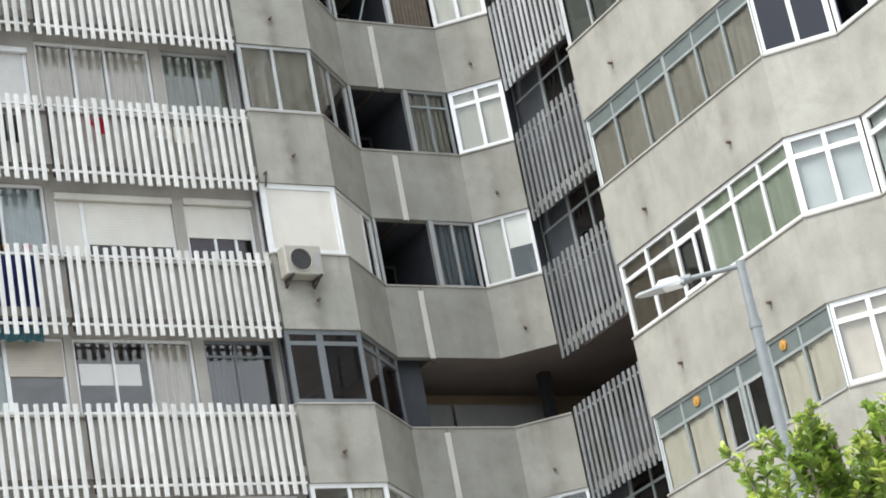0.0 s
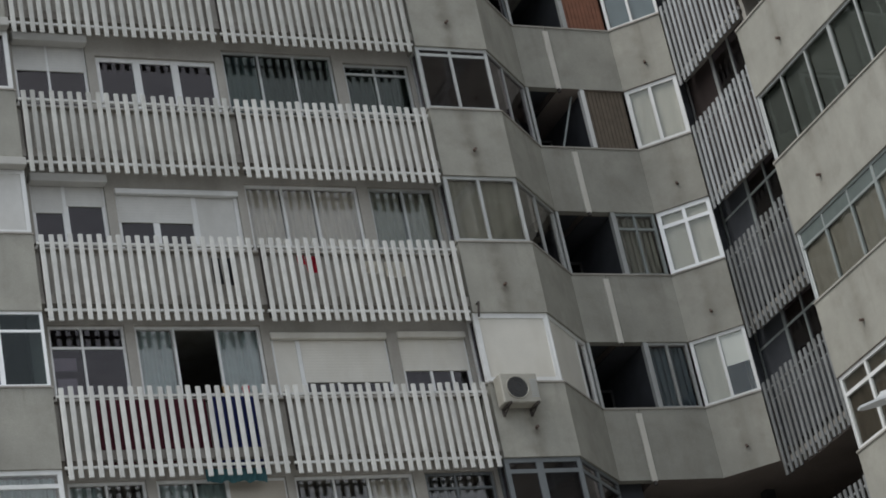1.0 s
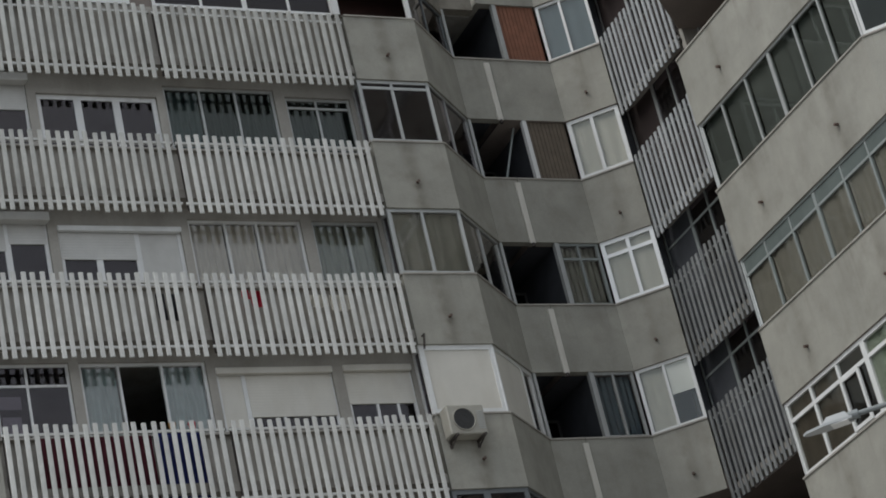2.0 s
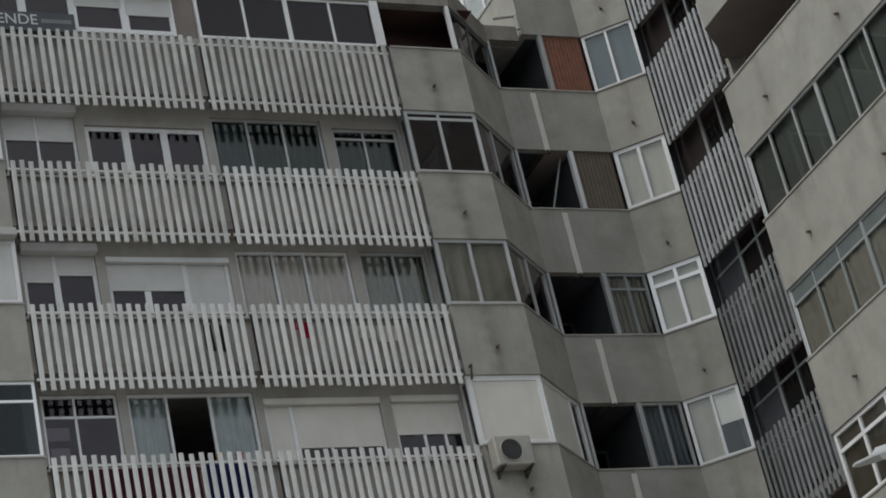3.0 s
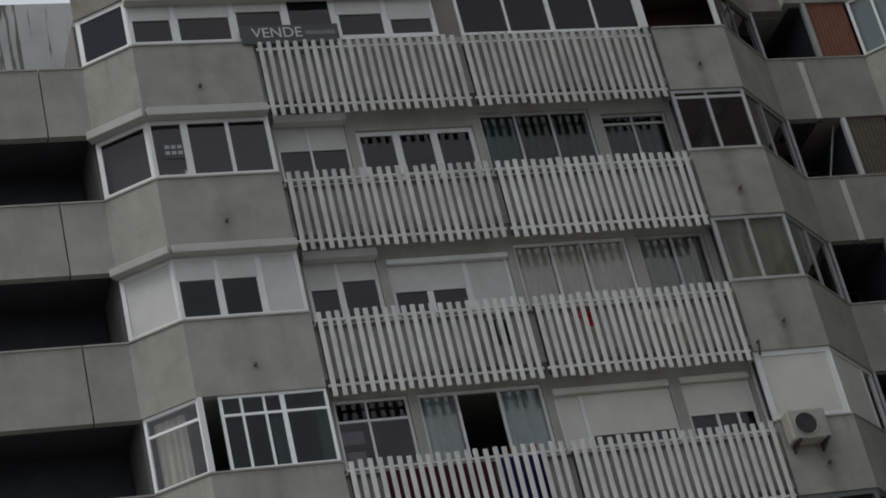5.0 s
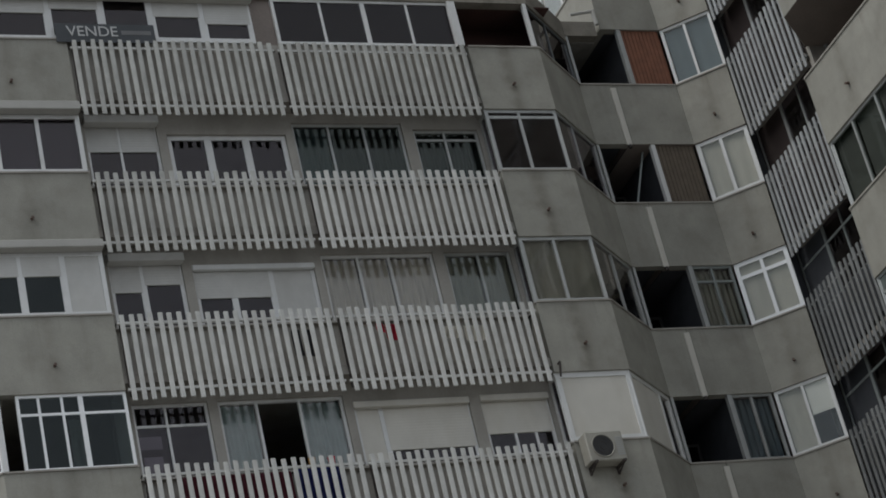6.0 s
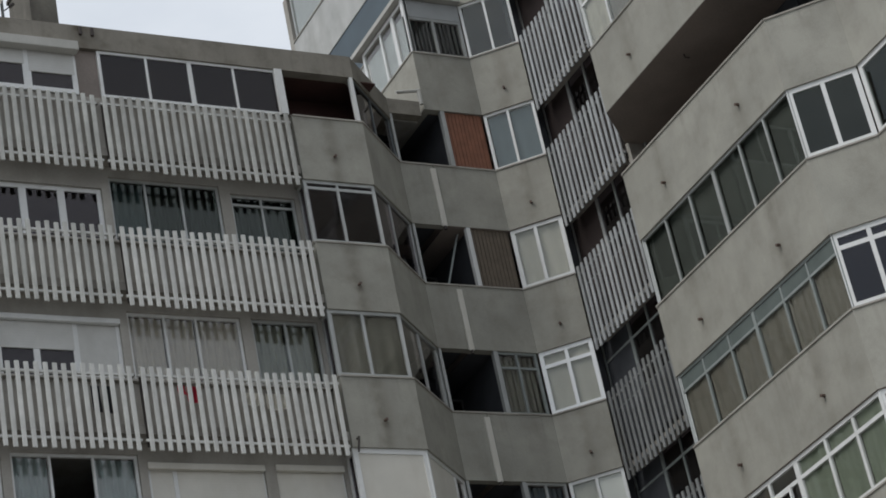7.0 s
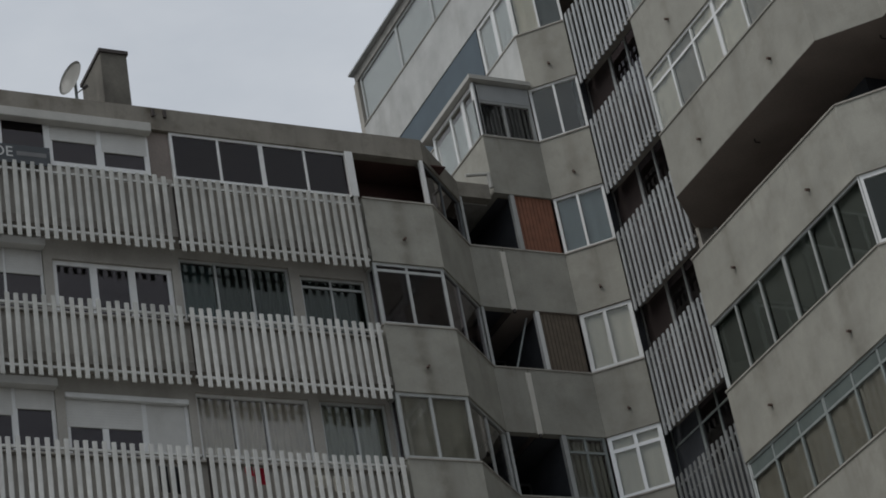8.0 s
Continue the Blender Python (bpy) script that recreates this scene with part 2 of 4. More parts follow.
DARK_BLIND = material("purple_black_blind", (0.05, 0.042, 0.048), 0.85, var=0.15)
TRANSOM = material("grey_green_transom_panel", (0.125, 0.145, 0.138), 0.25, var=0.12, scale=3)
CYAN_CLOTH = material("pale_cyan_curtain", (0.50, 0.62, 0.63), 0.9, var=0.1, scale=5)
BLUE_PAINT = material("blue_painted_band", (0.065, 0.09, 0.108), 0.6, var=0.12, scale=2)
ROOFING = material("roof_gravel", (0.25, 0.24, 0.22), 0.95, var=0.25, scale=3, fine=30, bump=0.5)
PLASTIC = material("off_white_plastic", (0.50, 0.49, 0.455), 0.45, var=0.06)
BLACK = material("black_plastic", (0.025, 0.025, 0.025), 0.5, var=0.2)
STEEL = material("galvanised_steel", (0.19, 0.205, 0.205), 0.6, metal=0.2, var=0.15, scale=9, fine=70)
LUMINAIRE = material("pale_grey_luminaire", (0.36, 0.37, 0.37), 0.4, var=0.06)
ASPHALT = material("asphalt", (0.05, 0.05, 0.05), 0.9, var=0.25, scale=0.6, fine=60, bump=0.4)
PAVING = material("pale_paving", (0.30, 0.29, 0.27), 0.85, var=0.2, scale=0.8, fine=30, bump=0.3)
BARK = material("grey_bark", (0.16, 0.13, 0.10), 0.9, var=0.35, scale=8, fine=50, bump=0.8)
MAROON, NAVY_CLOTH, RED_CLOTH, TEAL_CLOTH, CHARCOAL = (material(a, c, 0.9, var=0.15) for a, c in (
    ("maroon_cloth", (0.12, 0.02, 0.035)), ("navy_cloth", (0.025, 0.035, 0.17)), ("red_cloth", (0.50, 0.02, 0.05)), ("teal_cloth", (0.10, 0.25, 0.28)), ("charcoal_cloth", (0.05, 0.05, 0.055))))
LETTER = material("white_lettering", (0.75, 0.75, 0.73), 0.6, var=0.06)
BANNER = material("dark_banner", (0.045, 0.05, 0.055), 0.6, var=0.2)
GOLD = material("orange_ornament", (0.42, 0.22, 0.05), 0.5, var=0.25, scale=14)


# ---- building blocks ----
def box(bm, x0, x1, y0, y1, z0, z1, bevel=0.0):
    vs = [bm.verts.new((x, y, z)) for z in (z0, z1) for x, y in ((x0, y0), (x1, y0), (x1, y1), (x0, y1))]
    fs = [(3, 2, 1, 0), (4, 5, 6, 7), (0, 1, 5, 4), (1, 2, 6, 5), (2, 3, 7, 6), (3, 0, 4, 7)]
    faces = [bm.faces.new([vs[i] for i in f]) for f in fs]
    if bevel:
        bmesh.ops.bevel(bm, geom=list({e for f in faces for e in f.edges}), offset=bevel, segments=1, affect="EDGES")


def prism(bm, poly, z0, z1):
    """An upright prism over a plan outline, anticlockwise seen from above."""
    lo, hi = ([bm.verts.new((x, y, z)) for x, y in poly] for z in (z0, z1))
    bm.faces.new(lo[::-1])
    bm.faces.new(hi)
    for i in range(len(poly)):
        j = (i + 1) % len(poly)
        bm.faces.new((lo[i], lo[j], hi[j], hi[i]))


def tube(bm, a, b, r0, r1=None, sides=12):
    a, b = Vector(a), Vector(b)
    m = Matrix.Translation((a + b) / 2) @ (b - a).to_track_quat("Z", "Y").to_matrix().to_4x4()
    bmesh.ops.create_cone(bm, cap_ends=True, segments=sides, radius1=r0, radius2=r0 if r1 is None else r1, depth=(b - a).length, matrix=m)


def mesh_of(bm, mat, smooth=False):
    me = bpy.data.meshes.new("mesh")
    bm.to_mesh(me)
    bm.free()
    me.materials.append(mat)
    if smooth:
        for p in me.polygons:
            p.use_smooth = True
    return me


def part(name, bm, mat, parent=None, label="", m=None, smooth=False):
    ob = new(name, mesh_of(bm, mat, smooth) if isinstance(bm, bmesh.types.BMesh) else bm)
    ob.parent = parent
    if m is not None:
        ob.matrix_basis = m
    return tagged(ob, label)


def part_box(name, mat, parent, dims, label="", m=None, bevel=0.0):
    bm = bmesh.new()
    box(bm, *dims, bevel)
    return part(name, bm, mat, parent, label, m)


def base(name, label, category, m=None, group="", kind=""):
    ob = new(name)
    ob.empty_display_size = 0.2
    if m is not None:
        ob.matrix_basis = m
    return tagged(ob, label, category, group, kind)


def along(p, q, z=0.0):
    """Frame on a facade segment: x along it, y into the building, z up; and its length."""
    d = Vector((q[0] - p[0], q[1] - p[1]))
    return pose(p[0], p[1], z, 0, 0, math.degrees(math.atan2(d.y, d.x))), d.length


def inset(pts, d):
    """The polyline moved by d to its left, with mitred corners."""
    out = []
    for i, p in enumerate(pts):
        p = Vector(p)
        a = (p - Vector(pts[i - 1])).normalized() if i else None
        b = (Vector(pts[i + 1]) - p).normalized() if i + 1 < len(pts) else None
        na = Vector((-a.y, a.x)) if a else None
        nb = Vector((-b.y, b.x)) if b else None
        if na is None or nb is None:
            out.append(p + (na or nb) * d)
        else:
            k = (na + nb).normalized()
            out.append(p + k * (d / k.dot(na)))
    return [(v.x, v.y) for v in out]


# ---- levels and plan ----
FLOOR_H, PANEL_LOW, PANEL_TOP = 2.8, 24.13, 25.54
Y_FRONT, Y_BACK = 33.17, 33.58


def low(k):
    return PANEL_LOW - FLOOR_H * k


def top(k):
    return PANEL_TOP - FLOOR_H * k


L5, L4, L3, L2, L1 = (-6.0, 33.80), (6.25, 33.80), (7.02, 33.80), (7.84, Y_FRONT), (10.02, Y_FRONT)
C0, C1, C2, C3, C4 = (17.79, Y_FRONT), (19.28, Y_FRONT), (20.66, 34.39), (22.85, 34.39), (23.65, 33.64)
W0, W1, W2, W3, W4 = (23.65, 31.0), (22.73, 30.11), (22.73, 25.20), (23.58, 24.33), (23.58, 22.6)
JOINT_X = 21.40
T1 = (21.50, 34.39)
FLANK = 22.85

block = base("apartment_building", "grey concrete apartment block with recessed balconies and enclosed bays", "building", pose(13, 36, 0))
tower = base("apartment_building", "taller grey concrete tower wing with ribbon windows and a side terrace", "building", pose(25, 31, 0))
UNB, UNT = pose(13, 36, 0).inverted(), pose(25, 31, 0).inverted()


def un(building):
    return UNB if building is block else UNT


def parapet(building, pts, k, spouts=None, thick=0.16, cap=True, pale=(), spout_z=0.5, stain=0.9):
    """Concrete band of level k along a polyline: one panel a segment, mitred, with a thin coping and drain spouts."""
    inner = inset(pts, thick)
    spouts = spouts or {}
    for i in range(len(pts) - 1):
        m, w = along(pts[i], pts[i + 1], low(k))
        mi = m.inverted()
        bm = bmesh.new()
        poly = [(mi @ Vector((*v, low(k)))).xy for v in (pts[i], pts[i + 1], inner[i + 1], inner[i])]
        prism(bm, poly, 0.0, PANEL_TOP - PANEL_LOW)
        ob = part("parapet_panel", bm, PALE_CONCRETE if i in pale else CONCRETE, building, "", un(building) @ m)
        s = spouts.get(i, ())
        ob["stain"] = float(stain)
        ob["spout"] = float(s[0]) if len(s) else -99.0
        ob["spout_b"] = float(s[1]) if len(s) > 1 else -99.0
        for x in s:
            bm = bmesh.new()
            tube(bm, (x, 0.02, spout_z), (x, -0.08, spout_z - 0.01), 0.027, sides=10)
            part("drain_spout", bm, RUST, building, "rusty drain spout", un(building) @ m)
        if cap:
            bm = bmesh.new()
            prism(bm, [(poly[0][0], -0.025), (poly[1][0], -0.025), (poly[2][0], poly[2][1]), (poly[3][0], poly[3][1])], PANEL_TOP - PANEL_LOW, PANEL_TOP - PANEL_LOW + 0.03)
            part("coping", bm, PLASTER, building, "", un(building) @ m)


def curtain(m, x0, x1, z0, z1, mat, label, depth=0.12, fold=0.13, amp=0.025):
    """A hanging cloth with upright folds, inside the window plane m."""
    bm = bmesh.new()
    n = max(6, int((x1 - x0) / fold * 6))
    rows = []
    for z, g in ((z0, 1.25), (z1, 0.8)):
        rows.append([bm.verts.new((x0 + (x1 - x0) * i / n, depth + amp * g * math.sin(i / 6 * 2 * math.pi + 0.6 * math.sin(i * 0.37)), z)) for i in range(n + 1)])
    for i in range(n):
        bm.faces.new((rows[0][i], rows[0][i + 1], rows[1][i + 1], rows[1][i]))
    bmesh.ops.solidify(bm, geom=bm.faces[:], thickness=0.004)
    ob = new("curtain", mesh_of(bm, mat))
    ob.matrix_basis = m
    return tagged(ob, label, "curtain", "window curtains")


def ribbed_sheet(bm, a0, a1, step, point, groove=0.004):
    """One continuous sheet with a groove each step; point(a, d, e) places the outline at a along, d deep, on the end e."""
    prof, a = [], a0
    while a < a1 - 0.01:
        e = min(a + step, a1)
        prof += [(a + 0.002, groove), (a + 0.007, 0.0), (e - 0.007, 0.0), (e - 0.002, groove)]
        a = e
    prof += [(a1, 0.03), (a0, 0.03)]
    lo, hi = ([bm.verts.new(point(p, d, e)) for p, d in prof] for e in (0, 1))
    n = len(prof)
    for i in range(n):
        bm.faces.new((lo[i], lo[(i + 1) % n], hi[(i + 1) % n], hi[i]))
    bm.faces.new(lo[::-1])
    bm.faces.new(hi)
    bmesh.ops.recalc_face_normals(bm, faces=bm.faces[:])


def shutter_mesh(bm, x0, x1, y, z0, z1):
    ribbed_sheet(bm, z0, z1, 0.055, lambda a, d, e: ((x0, x1)[e], y + d, a), 0.0018)


def ring(x0, x1, y0, y1, z0, z1, f):
    """A closed rectangular frame of one piece."""
    bm = bmesh.new()
    out = [(x0, z0), (x1, z0), (x1, z1), (x0, z1)]
    inn = [(x0 + f, z0 + f), (x1 - f, z0 + f), (x1 - f, z1 - f), (x0 + f, z1 - f)]
    v = [[bm.verts.new((x, y, z)) for x, z in loop] for y in (y0, y1) for loop in (out, inn)]
    for i in range(4):
        j = (i + 1) % 4
        bm.faces.new((v[0][i], v[0][j], v[1][j], v[1][i]))
        bm.faces.new((v[2][j], v[2][i], v[3][i], v[3][j]))
        bm.faces.new((v[0][j], v[0][i], v[2][i], v[2][j]))
        bm.faces.new((v[1][i], v[1][j], v[3][j], v[3][i]))
    return bm


def window(building, m, w, h, cuts, frame_mat, label, glass=None, transom=None, fw=0.05, thick=(), shutters=(), solid=(), open_panes=(), x0=0.0, y=0.04, backed=(), backing=None, lights=None):
    """A framed window in the plane m (x along, z up from the sill). cuts: pane borders as shares of w; shutters: (pane, share closed from above, material, last pane that it covers); solid: (pane, material)."""
    glass = glass or GLASS
    xs = [0.0, *cuts, 1.0]
    d = 0.06
    frame_ob = part("window", ring(x0, x0 + w, y, y + d, 0, h, fw), frame_mat, building, label, un(building) @ m)
    for i, c in enumerate(cuts):
        k = fw * (0.8 if i in thick else 0.42)
        part_box("mullion", frame_mat, frame_ob, (x0 + w * c - k, x0 + w * c + k, y + 0.003, y + d - 0.003, fw, h - fw))
    th = None
    if transom:
        th = h * transom
        part_box("transom", frame_mat, frame_ob, (x0 + fw, x0 + w - fw, y + 0.006, y + d - 0.006, th - fw * 0.45, th + fw * 0.45))
    solids = dict(solid)
    for i in range(len(xs) - 1):
        a, b = x0 + w * xs[i] + fw * 0.4, x0 + w * xs[i + 1] - fw * 0.4
        if i in open_panes:
            continue
        spans = [(fw * 0.6, h - fw * 0.6)] if not th else [(fw * 0.6, th - fw * 0.2), (th + fw * 0.2, h - fw * 0.6)]
        if i in solids:
            part_box("infill_panel", solids[i], frame_ob, (a, b, y + 0.02, y + 0.045, fw * 0.6, h - fw * 0.6))
            continue
        if lights and th:
            part_box("transom_light", lights, frame_ob, (a, b, y + 0.02, y + 0.034, *spans.pop()))
        for z0, z1 in spans:
            pn = part_box("pane", glass, frame_ob, (a, b, y + 0.026, y + 0.032, z0, z1))
            pn.visible_shadow = False
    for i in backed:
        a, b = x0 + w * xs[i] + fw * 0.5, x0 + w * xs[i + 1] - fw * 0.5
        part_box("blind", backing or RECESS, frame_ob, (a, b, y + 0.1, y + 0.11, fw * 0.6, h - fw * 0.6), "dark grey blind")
    for i, share, mat, *last in shutters:
        a, b = x0 + w * xs[i] + fw * 0.45, x0 + w * xs[(last[0] if last else i) + 1] - fw * 0.45
        bm = bmesh.new()
        shutter_mesh(bm, a, b, y - 0.004, h - fw - (h - 2 * fw) * share, h - fw)
        part("roller_shutter", bm, mat, frame_ob, "pale roller shutter partly lowered" if share < 0.95 else "closed roller shutter")
    return frame_ob


def slab(building, poly, z0, z1, mat, name="floor_slab"):
    bm = bmesh.new()
    prism(bm, [(x, y) for x, y in poly], z0, z1)
    return part(name, bm, mat, building, "", un(building))



# ---- ground ----
bm = bmesh.new()
box(bm, -900, 900, -900, 900, -0.3, -0.12)
ground = tagged(new("ground", mesh_of(bm, ASPHALT)), "dark asphalt street surface", "ground", kind="structure")
bm = bmesh.new()
box(bm, -30, 40, 8, 60, -0.119, 0.0, 0.01)
tagged(new("pavement", mesh_of(bm, PAVING)), "pale paved forecourt with a kerb", "pavement", kind="structure")
bm = bmesh.new()
box(bm, -30, 40, -6, 3, -0.119, 0.0, 0.01)
tagged(new("pavement", mesh_of(bm, PAVING)), "pale paved footpath with a kerb", "pavement", kind="structure")

# ---- the two buildings: bands, slabs, inner walls ----
def front_x(side):
    return side[0][0] + 0.05


LEFT_LEVELS = range(0, 9)
TOWER_LEVELS = range(-3, 9)
JOINT, JOINT_B = (JOINT_X - 0.006, 34.39), (JOINT_X + 0.006, 34.39)
for k in LEFT_LEVELS:
    parapet(block, [L5, (L4[0] - 0.012, L4[1])], k)
    parapet(block, [(L4[0] + 0.012, L4[1]), L3, L2, L1, (L1[0], Y_BACK)], k, {2: (1.07,)})
    parapet(block, [(C0[0], Y_BACK), C0, C1, C2, JOINT], k, {1: (0.74,)}, spout_z=0.55, stain=1.6)
    front = inset([L5, L3, L2, C1, C2, JOINT], 0.05)
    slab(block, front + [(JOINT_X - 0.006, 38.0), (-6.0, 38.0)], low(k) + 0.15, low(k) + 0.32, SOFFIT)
for k in TOWER_LEVELS:
    side = [JOINT_B] if k >= 0 else [(T1[0], 36.6), T1] if k == -1 else [(FLANK, 41.8)]
    n = len(side)
    parapet(tower, side + [C3, C4], k, {n: (0.575,)}, spout_z=0.46, pale=(0,) if k < -1 else ())
    rear = (38.1, front_x(side)) if k > -2 else (41.8, FLANK + 0.05)
    parapet(tower, [W0, W1, W2, W3, W4], k, {1: (1.16, 3.68)}, spout_z=0.53)
    edge, drop = (0.012, -0.006) if k in (0, 3) else (0.05, 0.03)
    front = inset(side + [C3, C4], edge) + [(24.3, 33.69), (24.3, 31.05)] + inset([W0, W1, W2, W3, W4], edge)
    # dark brown on every slab puts soffit and ceiling shade into the colour
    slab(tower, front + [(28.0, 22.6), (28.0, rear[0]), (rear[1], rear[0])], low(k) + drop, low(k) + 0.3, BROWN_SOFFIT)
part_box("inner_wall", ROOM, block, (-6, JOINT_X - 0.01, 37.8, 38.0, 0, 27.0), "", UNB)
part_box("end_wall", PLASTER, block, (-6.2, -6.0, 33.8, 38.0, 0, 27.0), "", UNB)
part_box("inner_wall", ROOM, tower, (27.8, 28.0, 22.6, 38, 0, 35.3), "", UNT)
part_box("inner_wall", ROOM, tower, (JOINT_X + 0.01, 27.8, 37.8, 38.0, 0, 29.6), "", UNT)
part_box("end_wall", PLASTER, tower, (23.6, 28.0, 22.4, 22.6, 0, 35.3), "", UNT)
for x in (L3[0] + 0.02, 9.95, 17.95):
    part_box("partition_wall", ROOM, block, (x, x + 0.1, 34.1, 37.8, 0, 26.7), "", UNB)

# roof of the lower block and of the tower
roof_line = [L5, L3, L2, C1, C2, JOINT]
SCUPPERS = (13.73, 13.96)
inner = inset(roof_line, 0.22)
for i in range(1, len(roof_line) - 1):
    m, w = along(roof_line[i], roof_line[i + 1], 26.60)
    mi = m.inverted()
    bm = bmesh.new()
    prism(bm, [(mi @ Vector((*v, 26.6))).xy for v in (roof_line[i], roof_line[i + 1], inner[i + 1], inner[i])], 0.0 if i < 4 else 0.15, 0.5)
    fascia = part("roof_fascia", bm, OLD_CONCRETE, block, "", UNB @ m)
    fascia["spout"], fascia["spout_b"] = (SCUPPERS[0] - roof_line[i][0], SCUPPERS[1] - roof_line[i][0]) if i == 2 else (-99.0, -99.0)
    fascia["stain"] = 1.8
for x in SCUPPERS:
    bm = bmesh.new()
    box(bm, x - 0.03, x + 0.03, Y_FRONT - 0.05, Y_FRONT - 0.001, 26.88, 27.06, 0.006)
    part("roof_scupper", bm, IRON, block, "small blackened roof outlet", UNB)
slab(block, inset(roof_line, 0.22)[1:] + [(JOINT_X - 0.006, 38.0), (L3[0], 38.0)], 26.72, 26.94, ROOFING, "roof")
tower_line = [(FLANK, 41.9), C3, C4, W0, W1, W2, W3, W4]
slab(tower, tower_line + [(28.0, 22.6), (28.0, 41.9)], low(-4), low(-4) + 0.25, ROOFING, "roof")
slab(tower, [(T1[0] - 0.1, 36.8), (T1[0] - 0.1, T1[1] - 0.12), (C3[0] + 0.02, T1[1] - 0.12), (C3[0] + 0.02, T1[1] - 0.004), (FLANK - 0.004, T1[1] - 0.004), (FLANK - 0.004, 36.8)], low(-2) + 0.02, low(-2) + 0.12, CONCRETE_ROOF, "bay_roof")

# closed ground floors under the lowest bands
slab(block, inset([L5, L3, L2, C1, C2, JOINT], 0.12) + [(JOINT_X - 0.006, 37.79), (-5.99, 37.79)], 0.0, low(8) + 0.14, PLASTER, "ground_floor")
slab(tower, inset([JOINT_B, C3, C4, W0, W1, W2, W3, W4], 0.12) + [(27.79, 22.61), (27.79, 37.79), (JOINT_X + 0.02, 37.79)], 0.0, low(8) + 0.025, PLASTER, "ground_floor")

# ---- balcony back walls of the lower block ----
OPENINGS = ((10.19, 11.50), (11.67, 13.91), (14.06, 16.22), (16.43, 17.75))
DROP = {(1, 1): 0.26, (1, 3): 0.14, (2, 1): 0.2, (3, 2): 0.2, (3, 3): 0.18}
for k in LEFT_LEVELS:
    head = (low(k - 1) - 0.06) if k else 26.6
    z_sill = top(k) - 0.08
    y = Y_BACK if k else Y_FRONT + 0.09
    part_box("sill_wall", PLASTER, block, (L1[0] + 0.01, C0[0] - 0.01, y, y + 0.15, low(k) + 0.32, z_sill if k else top(0) + 0.028), "", UNB)
    edges = [L1[0] - 0.15] + [v for o in OPENINGS for v in o] + [C0[0] + 0.15]
    if k:
        for a, b in zip(edges[::2], edges[1::2]):
            part_box("pier", PLASTER, block, (a, b, Y_BACK, Y_BACK + 0.15, z_sill, head), "", UNB)
        part_box("lintel", PLASTER, block, (L1[0] - 0.15, C0[0] + 0.15, Y_BACK, Y_BACK + 0.15, head, low(k - 1) + 0.15), "", UNB)

# open loggias beside the joint, behind the inner bands; near-black walls paint in their shade
for k in range(0, 9):
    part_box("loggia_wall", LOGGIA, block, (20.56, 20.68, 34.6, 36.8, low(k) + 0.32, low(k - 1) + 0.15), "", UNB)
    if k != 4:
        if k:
            # thin dark sheets under the slabs, added so the ceilings look unlit
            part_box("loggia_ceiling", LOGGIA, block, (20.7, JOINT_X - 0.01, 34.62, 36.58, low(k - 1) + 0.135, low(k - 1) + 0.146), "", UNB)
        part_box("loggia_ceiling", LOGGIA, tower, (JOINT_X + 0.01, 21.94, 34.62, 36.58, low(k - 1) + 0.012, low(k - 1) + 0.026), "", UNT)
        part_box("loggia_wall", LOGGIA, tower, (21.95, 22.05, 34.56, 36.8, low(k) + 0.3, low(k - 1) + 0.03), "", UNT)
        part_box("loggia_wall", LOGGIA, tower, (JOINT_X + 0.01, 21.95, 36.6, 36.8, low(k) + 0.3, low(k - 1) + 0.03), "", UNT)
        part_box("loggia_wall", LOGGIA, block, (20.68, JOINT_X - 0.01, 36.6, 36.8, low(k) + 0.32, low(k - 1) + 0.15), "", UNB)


# ---- railings of upright slats ----
def slat_mesh(width, thick, length, mat):
    bm = bmesh.new()
    box(bm, -width / 2, width / 2, -thick, 0, 0, length, 0.006)
    return mesh_of(bm, mat)


OLD_SLAT, CLEAN_SLAT = (slat_mesh(0.083, 0.032, 1.60, mat) for mat in (SLAT, SLAT_CLEAN))
WING_SLAT, PALE_SLAT = (slat_mesh(0.078, 0.035, 1.86, mat) for mat in (SLAT_GREY, SLAT_PALE))


def railing(m, length, slats, mesh, height, bar_mat, label, rng, reach=0.0, back=0.0):
    rail = base("balcony_railing", label, "railing", m, "slatted balcony railings")
    for z in (0.2, height - 0.16):
        part_box("rail_bar", bar_mat, rail, (0, length, back - 0.006, back + 0.032, z - 0.022, z + 0.022))
    for x in (0.06, length - 0.06):
        part_box("post", IRON, rail, (x - 0.02, x + 0.02, 0.046, 0.085, 0.1, height - 0.1))
        if reach:
            part_box("arm", IRON, rail, (x - 0.02, x + 0.02, 0.086, reach, 0.46, 0.5))
    step = length / slats
    for i in range(slats):
        s = part("slat", mesh, None, rail, "", Matrix.Translation((step * (i + 0.5) + rng.uniform(-0.006, 0.006), 0, rng.uniform(-0.018, 0.018))) @ pose(0, 0, 0, 0, rng.uniform(-0.25, 0.25), 0))
    return rail


rng = random.Random(4)
for k in range(0, 9):
    for side, (a, b) in enumerate(((10.06, 13.86), (13.93, 17.73))):
        clean = k + side > 1
        railing(pose(a, Y_FRONT - 0.02, low(k) - 0.2), b - a, 23, CLEAN_SLAT if clean else OLD_SLAT, 1.60, SLAT_CLEAN,
                "clean white railing of upright slats across a recessed balcony" if clean else "weathered grey-white railing of upright slats across a recessed balcony", rng)
